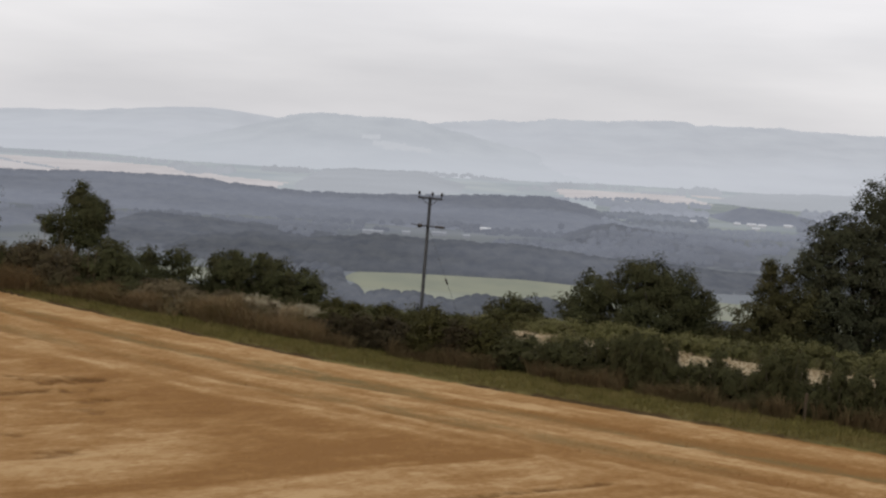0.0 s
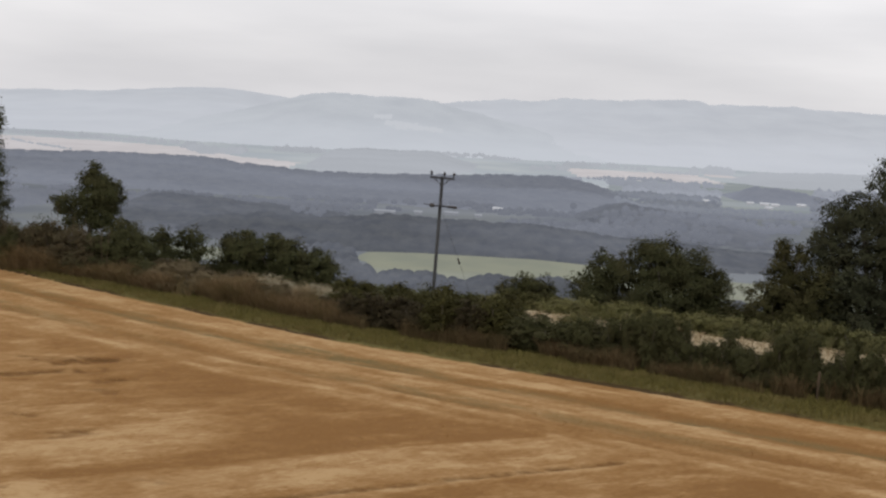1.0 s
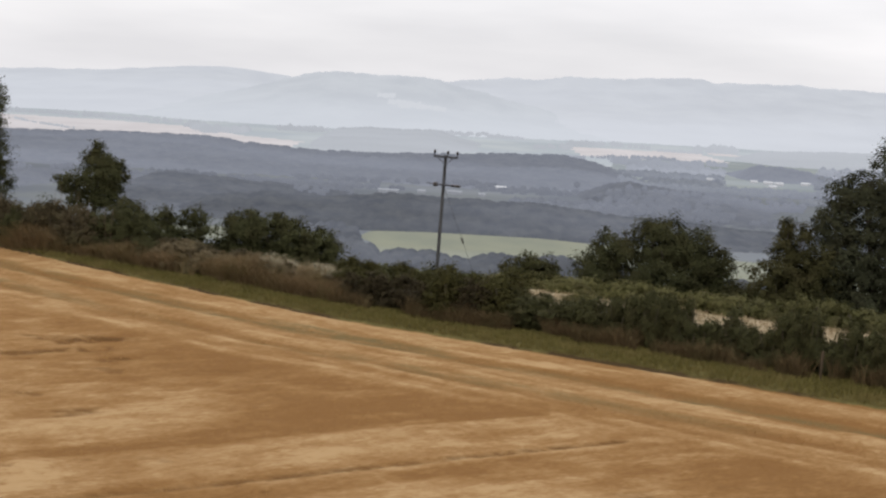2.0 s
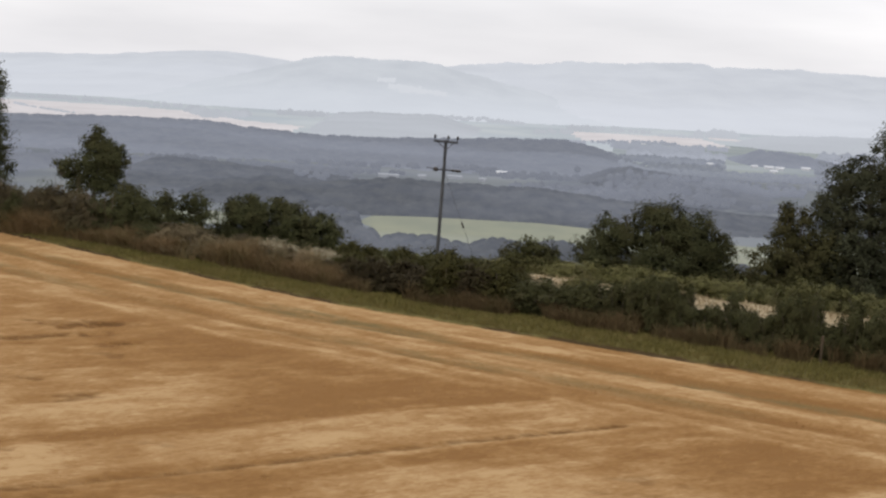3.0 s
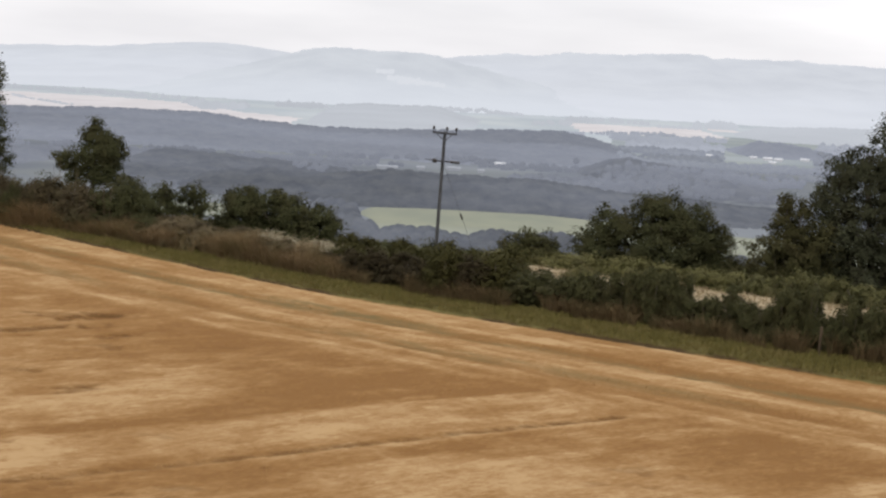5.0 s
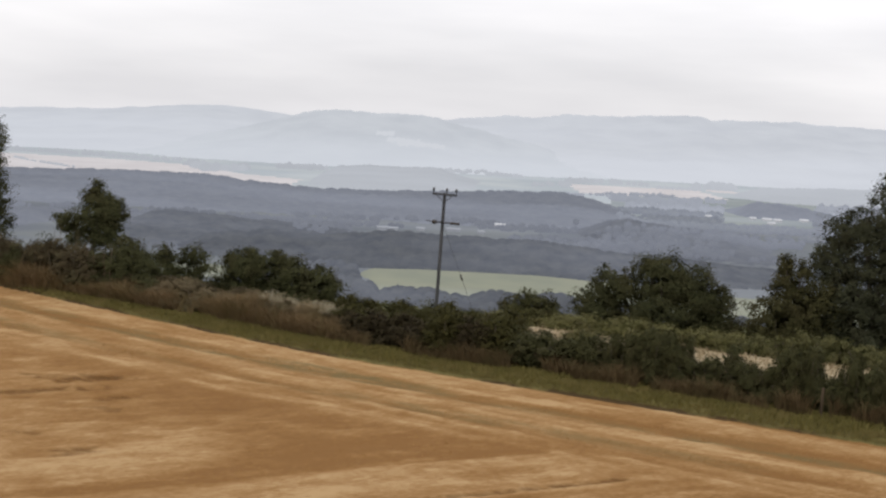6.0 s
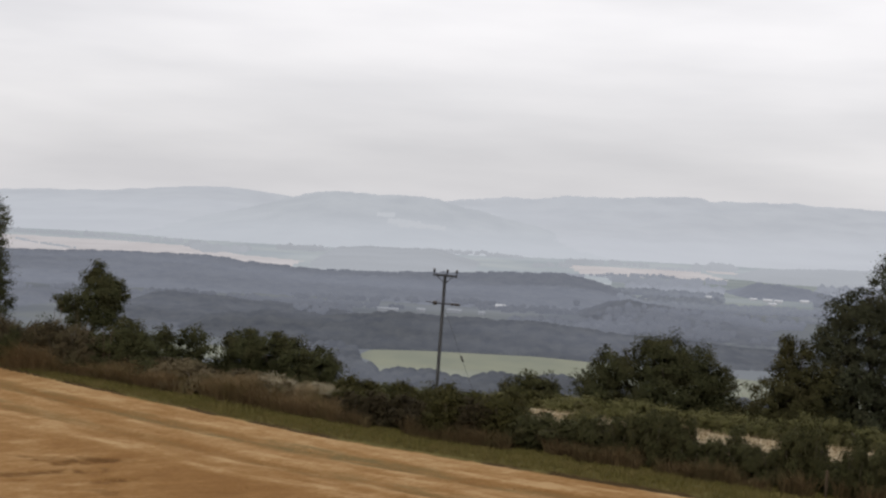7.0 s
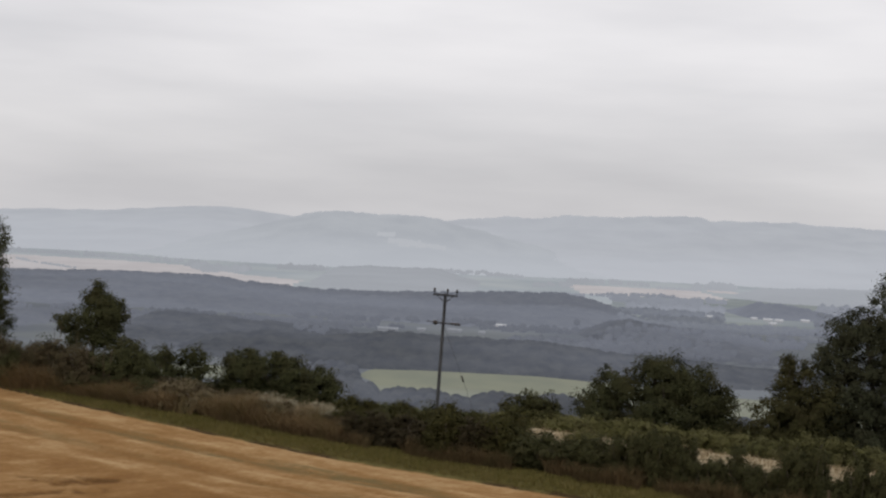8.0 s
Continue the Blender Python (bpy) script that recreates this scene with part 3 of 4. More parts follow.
def crowns(x, y, cell, seed):
    """Relief of a closed wood, 0 to 1: a rounded crown in each cell, uneven in place, width and height."""
    gx, gy = x / cell, y / cell
    i0, j0 = np.floor(gx), np.floor(gy)
    best = np.zeros_like(gx)
    for di in (-1, 0, 1):
        for dj in (-1, 0, 1):
            i, j = i0 + di, j0 + dj
            size = hash_of(i, j, seed + 2)
            d2 = (gx - i - 0.15 - 0.7 * hash_of(i, j, seed)) ** 2 + (gy - j - 0.15 - 0.7 * hash_of(i, j, seed + 1)) ** 2
            best = np.maximum(best, np.sqrt(np.maximum(0, 1 - d2 / (0.55 + 0.4 * size) ** 2)) * (0.55 + 0.45 * size))
    return best


RISES = []


def land_z(x, y):
    """The height of the valley with its rises."""
    z = ground_z(x, y)
    for xs, crest, foot_y, crest_y, power in RISES:
        t = np.clip((y - foot_y) / (crest_y - foot_y), 0, 1)
        over = VALLEY_Z - 6 + (np.interp(x, xs, crest, -300, -300) - VALLEY_Z + 6) * t ** power
        z = np.maximum(z, np.where((y > foot_y) & (y < crest_y), over, -300))
    return z


def ridge(name, label, knots, crest_y, foot_y, back_y, material, seed, columns=260, rows=26, uneven=9.0, trees=0.0, cell=9.0,
          power=1.25, fields=(), field_material=None, category="hill", kind="structure", folds=10.0):
    """A long rise: crest heights between knots (x, z), a front down to the valley floor and a back; trees is the height of a
    closed wood's crowns over it, fields are spans (x0, x1, t0, t1) of the front, from foot (0) to crest (1), that lie open."""
    kx, kz = np.array(knots, float).T
    xs = np.linspace(kx[0], kx[-1], columns)
    crest = np.interp(xs, kx, kz)
    wide = 2 * max(1, int(0.006 * columns)) + 5
    pad = np.pad(crest, wide // 2, mode="edge")
    crest = np.convolve(pad, np.hanning(wide + 2)[1:-1] / np.hanning(wide + 2).sum(), "valid")
    crest = crest + uneven * (fractal(xs / 60, xs * 0, seed, 4) - 0.5)
    steps = np.concatenate([np.linspace(0, 1, rows), [1.0 + 0.6 / rows, 1.0 + 1.5 / rows, 1.12, 1.5]])
    t = steps[:, None]
    front = np.minimum(t, 1)
    y = np.where(t <= 1, foot_y + (crest_y - foot_y) * t, crest_y + (back_y - crest_y) * (t - 1) * 2) + 0 * xs
    y = y + 0.16 * (crest_y - foot_y) * (fractal(xs / 300 + 0 * t, 0 * xs + t * 3, seed + 9, 3) - 0.5) * (1 - np.abs(2 * front - 1))
    rise = np.where(t <= 1, front ** power, 1 - 1.7 * (t - 1))
    z = VALLEY_Z - 6 + (crest - VALLEY_Z + 6) * np.maximum(rise, 0)
    z = z + folds * (fractal(xs / 90 + 0 * t, y / 90, seed + 4, 4) - 0.5) * np.sin(math.pi * front)
    x = xs + 0 * t
    RISES.append((xs, crest, foot_y, crest_y, power))
    if trees:
        z = z + trees * (crowns(x, y, cell, seed) - 0.75 + 0.5 * (fractal(x / 40, y / 40, seed + 6, 2) - 0.5))
    n = columns
    i, k = np.meshgrid(np.arange(len(steps) - 1), np.arange(n - 1), indexing="ij")
    quads = np.stack([i * n + k, i * n + k + 1, (i + 1) * n + k + 1, (i + 1) * n + k], 2).reshape(-1, 4)
    me = mesh_of(name, np.stack([x, y, z], 2).reshape(-1, 3), quads, [material] + ([field_material] if fields else []), True)
    if fields:
        cx, ct = (xs[:-1] + 0 * t[:-1]).ravel(), (0.5 * (t[:-1] + t[1:]) + 0 * xs[:-1]).ravel()
        wave = 0.05 * (fractal(cx / 25, ct * 9, seed + 7, 3) - 0.5)
        slot = np.zeros(len(quads), int)
        for x0, x1, t0, t1 in fields:
            slot[(cx > x0) & (cx < x1) & (ct + wave > t0) & (ct + wave < t1)] = 1
        me.polygons.foreach_set("material_index", slot)
    return tagged(new(name, me), label, category, kind=kind)


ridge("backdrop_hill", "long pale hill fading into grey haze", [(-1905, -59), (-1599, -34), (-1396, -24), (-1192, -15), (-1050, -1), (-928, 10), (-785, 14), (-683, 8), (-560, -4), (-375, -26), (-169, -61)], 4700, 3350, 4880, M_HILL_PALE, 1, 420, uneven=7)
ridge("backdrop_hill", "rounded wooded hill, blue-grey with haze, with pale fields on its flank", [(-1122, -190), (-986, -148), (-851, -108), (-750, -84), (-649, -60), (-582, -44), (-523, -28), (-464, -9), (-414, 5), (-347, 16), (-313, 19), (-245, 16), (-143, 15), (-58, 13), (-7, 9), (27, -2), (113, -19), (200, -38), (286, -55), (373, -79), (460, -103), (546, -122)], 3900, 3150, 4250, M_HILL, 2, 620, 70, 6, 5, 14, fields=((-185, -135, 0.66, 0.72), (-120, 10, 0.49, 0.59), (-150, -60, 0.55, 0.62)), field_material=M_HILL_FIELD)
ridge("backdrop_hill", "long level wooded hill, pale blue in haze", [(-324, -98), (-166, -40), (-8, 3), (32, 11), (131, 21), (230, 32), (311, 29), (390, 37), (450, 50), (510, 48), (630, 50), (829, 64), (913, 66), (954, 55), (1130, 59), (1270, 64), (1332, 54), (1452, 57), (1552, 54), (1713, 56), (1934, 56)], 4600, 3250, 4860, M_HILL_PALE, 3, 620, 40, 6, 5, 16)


def wooded(label, knots, crest_y, foot_y, material, seed, columns, rows, trees=5.0, cell=9.0, power=0.8, uneven=3.0):
    return ridge("wooded_ridge", label, knots, crest_y, foot_y, crest_y + 160, material, seed, columns, rows, uneven, trees, cell, power, category="woodland", kind="stuff", folds=5.0)


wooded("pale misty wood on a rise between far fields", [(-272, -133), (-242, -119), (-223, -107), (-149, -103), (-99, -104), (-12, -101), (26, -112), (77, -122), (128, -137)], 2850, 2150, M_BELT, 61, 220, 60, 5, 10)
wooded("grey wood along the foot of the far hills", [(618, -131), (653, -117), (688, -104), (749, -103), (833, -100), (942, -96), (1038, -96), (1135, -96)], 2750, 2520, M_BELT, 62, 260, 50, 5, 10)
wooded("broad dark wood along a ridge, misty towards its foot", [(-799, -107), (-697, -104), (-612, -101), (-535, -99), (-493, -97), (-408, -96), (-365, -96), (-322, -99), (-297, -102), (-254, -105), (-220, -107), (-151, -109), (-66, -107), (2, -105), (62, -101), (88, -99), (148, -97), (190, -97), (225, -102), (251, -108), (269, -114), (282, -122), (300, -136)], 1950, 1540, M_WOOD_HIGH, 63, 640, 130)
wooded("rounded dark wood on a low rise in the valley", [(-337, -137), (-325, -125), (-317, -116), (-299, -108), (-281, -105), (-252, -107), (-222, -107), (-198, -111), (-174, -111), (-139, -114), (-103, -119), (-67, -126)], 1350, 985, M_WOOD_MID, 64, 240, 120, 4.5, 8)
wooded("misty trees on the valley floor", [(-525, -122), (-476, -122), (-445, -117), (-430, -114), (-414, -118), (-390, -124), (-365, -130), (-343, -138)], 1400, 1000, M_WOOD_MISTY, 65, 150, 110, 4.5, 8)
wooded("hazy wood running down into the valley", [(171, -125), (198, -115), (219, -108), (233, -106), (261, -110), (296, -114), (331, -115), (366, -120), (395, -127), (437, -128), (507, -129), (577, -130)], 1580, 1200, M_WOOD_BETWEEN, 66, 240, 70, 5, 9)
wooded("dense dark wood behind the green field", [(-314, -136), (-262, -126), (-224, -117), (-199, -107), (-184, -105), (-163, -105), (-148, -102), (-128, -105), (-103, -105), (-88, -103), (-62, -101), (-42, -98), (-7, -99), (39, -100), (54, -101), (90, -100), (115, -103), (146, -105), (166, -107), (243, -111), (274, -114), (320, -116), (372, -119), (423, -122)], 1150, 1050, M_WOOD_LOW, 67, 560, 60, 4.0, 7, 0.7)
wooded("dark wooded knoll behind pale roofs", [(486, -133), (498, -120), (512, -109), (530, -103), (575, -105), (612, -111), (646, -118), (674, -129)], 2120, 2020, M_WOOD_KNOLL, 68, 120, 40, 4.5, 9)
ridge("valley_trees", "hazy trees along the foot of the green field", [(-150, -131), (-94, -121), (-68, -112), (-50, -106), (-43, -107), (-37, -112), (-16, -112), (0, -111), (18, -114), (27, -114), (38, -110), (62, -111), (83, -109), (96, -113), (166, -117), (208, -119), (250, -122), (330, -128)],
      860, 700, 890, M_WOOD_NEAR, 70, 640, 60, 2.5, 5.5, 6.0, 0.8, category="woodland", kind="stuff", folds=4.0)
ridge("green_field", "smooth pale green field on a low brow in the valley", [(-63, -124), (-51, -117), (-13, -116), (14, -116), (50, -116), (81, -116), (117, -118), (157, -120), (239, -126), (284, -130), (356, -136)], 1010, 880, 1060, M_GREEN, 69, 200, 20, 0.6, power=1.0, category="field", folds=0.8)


# ---------------------------------------------------------------- hedgerows, copses and farms across the valley
def canopy_templates(seed=7):
    rng = np.random.default_rng(seed)
    out = []
    for _ in range(8):
        bm = bmesh.new()
        bmesh.ops.create_icosphere(bm, subdivisions=1, radius=1)
        v = np.array([tuple(p.co) for p in bm.verts])
        f = np.array([[p.index for p in q.verts] for q in bm.faces])
        bm.free()
        v = v * (1.08 + rng.normal(0, 0.11, (len(v), 1)))
        v[:, 2] *= 0.85
        keep = (v[f][:, :, 2].mean(1) > -0.75)
        out.append((v, f[keep]))
    return out


TEMPLATES = canopy_templates()


def wood(name, label, spots, sizes, material, seed, category="woodland", kind="stuff"):
    """Tree crowns standing close over the spots (x, y); sizes is the span of crown radii."""
    rng = np.random.default_rng(seed)
    vs, fs, n = [], [], 0
    zs = land_z(spots[:, 0], spots[:, 1])
    for (x, y), z in zip(spots, zs):
        v, f = TEMPLATES[rng.integers(len(TEMPLATES))]
        r, a = rng.uniform(*sizes), rng.uniform(0, 6.28)
        tall = rng.uniform(0.8, 1.25) * r
        turn = np.array([[math.cos(a), -math.sin(a), 0], [math.sin(a), math.cos(a), 0], [0, 0, 1]])
        vs.append((v @ turn.T) * (r, r, tall) + (x, y, z + tall * 0.6))
        fs.append(f + n)
        n += len(v)
    me = mesh_of(name, np.concatenate(vs), np.concatenate(fs), material, True)
    return tagged(new(name, me), label, category, kind=kind)


def spread(seed, count, x0, x1, y0, y1, keep=None):
    """Spots in a block whose sides follow the lines of sight: x0 and x1 are metres at the middle distance."""
    rng = np.random.default_rng(seed)
    y = rng.uniform(y0, y1, count)
    x = rng.uniform(x0, x1, count) * y / ((y0 + y1) / 2)
    spots = np.stack([x, y], 1)
    return spots[keep(x, y)] if keep else spots


def along(seed, points, step, wide):
    """Spots along a line of points, uneven, wide metres across."""
    rng = np.random.default_rng(seed)
    out = []
    for (xa, ya), (xb, yb) in zip(points, points[1:]):
        m = max(2, int(math.hypot(xb - xa, yb - ya) / step))
        k = np.arange(m) / m
        out.append(np.stack([xa + (xb - xa) * k + rng.normal(0, step * 0.4, m), ya + (yb - ya) * k + rng.normal(0, wide / 2, m)], 1))
    spots = np.concatenate(out)
    return spots[rng.random(len(spots)) < 0.45 + 0.55 * (fractal(spots[:, 0] / 60, spots[:, 1] * 0, seed, 2) > 0.42)]


def off_farms(x, y):
    """Away from the open ground in front of the farm buildings."""
    return ~((np.abs(x / y - 0.258) < 0.036) & (y > 1800))


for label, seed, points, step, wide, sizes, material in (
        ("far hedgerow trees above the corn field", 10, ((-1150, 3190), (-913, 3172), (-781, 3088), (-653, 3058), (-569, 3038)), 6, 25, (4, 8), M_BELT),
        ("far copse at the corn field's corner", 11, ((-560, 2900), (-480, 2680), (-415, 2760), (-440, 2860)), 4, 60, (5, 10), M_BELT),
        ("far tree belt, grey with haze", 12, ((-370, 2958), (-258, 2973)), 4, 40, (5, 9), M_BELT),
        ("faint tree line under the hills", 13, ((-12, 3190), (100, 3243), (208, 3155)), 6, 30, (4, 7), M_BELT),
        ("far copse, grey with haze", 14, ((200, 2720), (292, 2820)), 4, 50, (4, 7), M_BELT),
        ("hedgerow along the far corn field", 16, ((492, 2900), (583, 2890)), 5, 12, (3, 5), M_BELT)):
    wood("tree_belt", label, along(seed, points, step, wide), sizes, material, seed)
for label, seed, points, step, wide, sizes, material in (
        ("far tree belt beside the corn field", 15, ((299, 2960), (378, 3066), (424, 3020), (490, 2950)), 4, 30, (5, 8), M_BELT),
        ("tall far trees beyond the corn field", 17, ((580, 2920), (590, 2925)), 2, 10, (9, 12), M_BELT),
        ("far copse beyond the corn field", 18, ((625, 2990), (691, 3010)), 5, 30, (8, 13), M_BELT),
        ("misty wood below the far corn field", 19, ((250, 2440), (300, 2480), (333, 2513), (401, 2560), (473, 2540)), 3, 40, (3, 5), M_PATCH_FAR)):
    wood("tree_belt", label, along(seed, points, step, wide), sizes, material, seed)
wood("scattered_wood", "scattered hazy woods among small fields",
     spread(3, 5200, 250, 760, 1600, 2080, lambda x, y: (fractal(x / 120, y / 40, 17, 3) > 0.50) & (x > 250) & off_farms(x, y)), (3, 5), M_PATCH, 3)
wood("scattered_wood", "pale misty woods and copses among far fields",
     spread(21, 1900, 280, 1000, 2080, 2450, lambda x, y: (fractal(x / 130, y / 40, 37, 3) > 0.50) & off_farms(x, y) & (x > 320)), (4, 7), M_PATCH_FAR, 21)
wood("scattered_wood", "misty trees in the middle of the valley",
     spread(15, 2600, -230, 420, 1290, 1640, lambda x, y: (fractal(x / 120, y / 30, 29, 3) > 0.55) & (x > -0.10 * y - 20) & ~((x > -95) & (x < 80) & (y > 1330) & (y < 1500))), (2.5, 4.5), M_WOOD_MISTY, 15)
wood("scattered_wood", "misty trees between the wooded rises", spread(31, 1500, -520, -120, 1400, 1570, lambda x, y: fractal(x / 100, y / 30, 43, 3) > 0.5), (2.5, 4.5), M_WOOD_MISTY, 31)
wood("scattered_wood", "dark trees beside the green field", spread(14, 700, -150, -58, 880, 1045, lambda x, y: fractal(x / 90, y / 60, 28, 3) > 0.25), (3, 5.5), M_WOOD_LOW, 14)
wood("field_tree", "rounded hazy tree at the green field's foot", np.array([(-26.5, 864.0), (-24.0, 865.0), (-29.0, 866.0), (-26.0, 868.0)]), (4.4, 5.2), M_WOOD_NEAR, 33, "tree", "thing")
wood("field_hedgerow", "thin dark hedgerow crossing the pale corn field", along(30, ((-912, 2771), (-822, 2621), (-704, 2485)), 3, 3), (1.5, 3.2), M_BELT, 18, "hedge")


def barn(x, y, length, depth, height, turn, wall_material, roof_material, label):
    thing = tagged(new("farm_building"), label, "building", "farm buildings in the valley")
    thing.matrix_world = pose(x, y, float(land_z(x, y)), 0, 0, turn)
    v, f = box(length, depth, height, 0.1)
    part("wall", mesh_of("wall", np.array(v) + (0, 0, height / 2 - 0.3), f, wall_material), thing)
    a, b, h = length / 2 + 0.5, depth / 2 + 0.6, height - 0.28
    roof = [(-a, -b, h), (a, -b, h), (a, b, h), (-a, b, h), (-a, 0, h + depth * 0.3), (a, 0, h + depth * 0.3)]
    part("roof", mesh_of("roof", roof, [(0, 1, 5, 4), (2, 3, 4, 5), (0, 4, 3), (1, 2, 5), (3, 2, 1, 0)], roof_material), thing, "pale sheet roof")


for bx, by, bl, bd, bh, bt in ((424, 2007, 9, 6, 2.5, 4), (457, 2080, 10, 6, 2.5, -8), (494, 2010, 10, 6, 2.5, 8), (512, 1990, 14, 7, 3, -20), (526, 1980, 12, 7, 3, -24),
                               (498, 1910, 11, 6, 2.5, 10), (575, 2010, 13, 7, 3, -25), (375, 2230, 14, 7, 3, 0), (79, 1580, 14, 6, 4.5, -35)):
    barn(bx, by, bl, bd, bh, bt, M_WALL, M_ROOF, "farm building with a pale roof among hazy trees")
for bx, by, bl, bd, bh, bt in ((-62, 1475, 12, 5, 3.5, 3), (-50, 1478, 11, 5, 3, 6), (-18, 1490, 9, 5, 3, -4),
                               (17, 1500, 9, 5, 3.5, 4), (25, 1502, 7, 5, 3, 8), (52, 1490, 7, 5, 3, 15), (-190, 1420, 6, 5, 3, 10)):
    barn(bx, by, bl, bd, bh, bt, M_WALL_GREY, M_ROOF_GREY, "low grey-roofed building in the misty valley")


# ---------------------------------------------------------------- trees and bushes behind the hedge
def on(x, y, sink=0.0):
    return (x, y, float(bank_z(x, y)) - sink)


tree("young_tree", on(-17.1, 64.0), "small leafy tree with dark green foliage behind the hedge", 11,
     [(0.3, 0, 2.7, 1.0, 1.0, 1.0), (0.25, 0.1, 3.5, 0.7, 0.8, 0.55), (0.15, 0, 4.15, 0.26, 0.3, 0.45), (-0.35, 0, 3.75, 0.25, 0.3, 0.35), (1.05, 0, 2.9, 0.6, 0.7, 0.75), (-1.4, 0.1, 2.45, 0.55, 0.6, 0.55), (0.6, 0, 1.9, 0.75, 0.7, 0.75), (0.7, 0.3, 3.1, 0.6, 0.6, 0.7), (-0.8, 0, 1.7, 0.6, 0.6, 0.6)],
     0.13, M_TREE, 420, 24, 0.15, 0.34)
tree("tree", on(-25.6, 70.0), "dark leafy tree standing in the hedge line", 12,
     [(0, 0, 4.2, 2.0, 1.8, 1.6), (0.7, 0, 5.8, 1.5, 1.4, 1.3), (0.2, 0, 7.4, 1.1, 1.1, 1.1), (1.2, 0, 3.0, 1.2, 1.2, 1.2), (-1.4, 0, 5.5, 1.4, 1.4, 1.4), (1.1, 0, 1.6, 1.3, 1.2, 1.2)],
     0.2, M_DARK_TREE, 800, 26, 0.16, 0.42)
tree("bush", on(-8.3, 64.0, 0.2), "broad dark green bush beyond the hedge", 13,
     [(-1.2, 0, 2.15, 1.05, 1.1, 0.95), (0.0, 0, 2.25, 1.2, 1.2, 0.75), (1.2, 0, 1.95, 1.15, 1.1, 0.85), (2.65, 0, 1.55, 1.05, 1.0, 0.85), (-0.8, 0, 2.85, 0.35, 0.4, 0.4), (0.6, 0, 2.75, 0.45, 0.5, 0.4), (-1.2, 0, 1.0, 1.2, 1.1, 1.0), (0.8, 0, 0.9, 1.8, 1.2, 1.0), (2.4, 0, 0.8, 1.1, 1.1, 1.0), (-2.3, 0, 0.9, 0.9, 0.9, 0.9), (-1.7, 0, 2.6, 0.5, 0.5, 0.5)],
     0.12, M_TREE, 980, 26, 0.15, 0.34, category="bush")
tree("bush", on(-12.1, 62.0, 0.25), "small dark bush beyond the hedge", 14, [(-1.0, 0, 1.75, 0.5, 0.6, 0.5), (0.4, 0, 1.9, 0.5, 0.6, 0.55), (0.9, 0, 1.3, 0.7, 0.8, 0.6), (-0.7, 0, 1.0, 0.9, 0.8, 0.8), (0, 0, 0.5, 1.2, 1.0, 0.6)], 0.07, M_DARK_TREE, 280, 24, 0.13, 0.28, category="bush")
tree("bush", on(-13.5, 56.0, 0.1), "rounded dark green bush at the hedge's end", 19, [(0, -0.1, 1.5, 1.1, 0.9, 0.9), (-0.7, 0, 1.1, 0.9, 0.8, 0.85), (0.75, -0.1, 1.2, 0.85, 0.7, 0.9), (0.05, 0, 2.2, 0.6, 0.5, 0.5), (0, -0.2, 0.6, 1.45, 0.9, 0.6)], 0.07, M_TREE, 520, 26, 0.12, 0.27, category="bush")
tree("bush", on(4.2, 57.0), "small dark bush standing above the bracken", 15, [(-0.6, 0, 0.9, 0.75, 0.7, 0.8), (0.5, 0, 1.0, 0.8, 0.7, 0.8), (0.1, 0, 1.5, 0.45, 0.5, 0.45), (1.0, 0, 0.7, 0.55, 0.6, 0.7)], 0.07, M_HEDGE, 260, 22, 0.14, 0.3, category="bush")
tree("broad_tree", on(10.6, 60.0), "low broad tree with a dense rounded crown", 16,
     [(-3.0, 0, 2.8, 1.2, 1.3, 1.0), (-2.1, 0, 3.9, 1.0, 1.3, 0.9), (0.3, 0, 4.4, 1.6, 1.6, 1.1), (1.6, 0, 3.9, 1.5, 1.5, 1.2), (2.7, 0, 2.9, 1.1, 1.1, 1.2), (0, -0.8, 2.4, 2.0, 1.4, 1.5), (-2.3, 0, 1.6, 1.5, 1.3, 1.1), (2.6, -0.4, 1.8, 1.3, 1.2, 1.2), (-0.3, 0, 5.1, 0.5, 0.5, 0.4), (0.0, 0, 1.2, 2.6, 1.5, 1.2)],
     0.22, M_DARK_TREE, 1900, 28, 0.15, 0.38)
tree("tree", on(15.6, 57.0), "bushy tree with upright leafy shoots", 17,
     [(-0.2, 0, 2.9, 1.4, 1.3, 1.6), (0.3, 0, 4.7, 0.75, 0.9, 0.9), (0.1, 0, 5.6, 0.35, 0.4, 0.45), (0.9, 0, 5.5, 0.3, 0.4, 0.4), (-1.5, 0, 1.6, 1.1, 1.0, 1.2), (1.7, 0, 3.6, 0.8, 0.9, 1.2), (0.9, 0, 3.0, 1.2, 1.2, 1.6), (0, 0, 1.0, 1.8, 1.2, 1.0)],
     0.14, M_OLIVE_TREE, 760, 26, 0.15, 0.36)
tree("tree", on(20.4, 58.0), "large dark tree with a heavy uneven crown", 18,
     [(-1.8, 0, 4.9, 1.6, 1.7, 1.8), (-2.4, 0, 6.7, 1.0, 1.0, 1.0), (-2.0, 0, 8.0, 0.9, 1.0, 0.8), (-1.1, 0, 8.4, 0.9, 1.1, 0.8), (0.4, 0, 9.7, 1.2, 1.2, 1.1), (1.2, 0, 7.6, 2.2, 2.0, 2.0), (0, 0, 6.4, 2.0, 1.9, 2.0), (1.5, 0, 4.5, 2.4, 2.0, 2.2), (-3.0, 0, 3.4, 1.3, 1.3, 1.7), (-1.0, -0.5, 2.8, 2.0, 1.6, 1.9), (0.5, 0, 1.4, 2.4, 1.6, 1.4)],
     0.3, M_BLACK_TREE, 1900, 28, 0.16, 0.42)


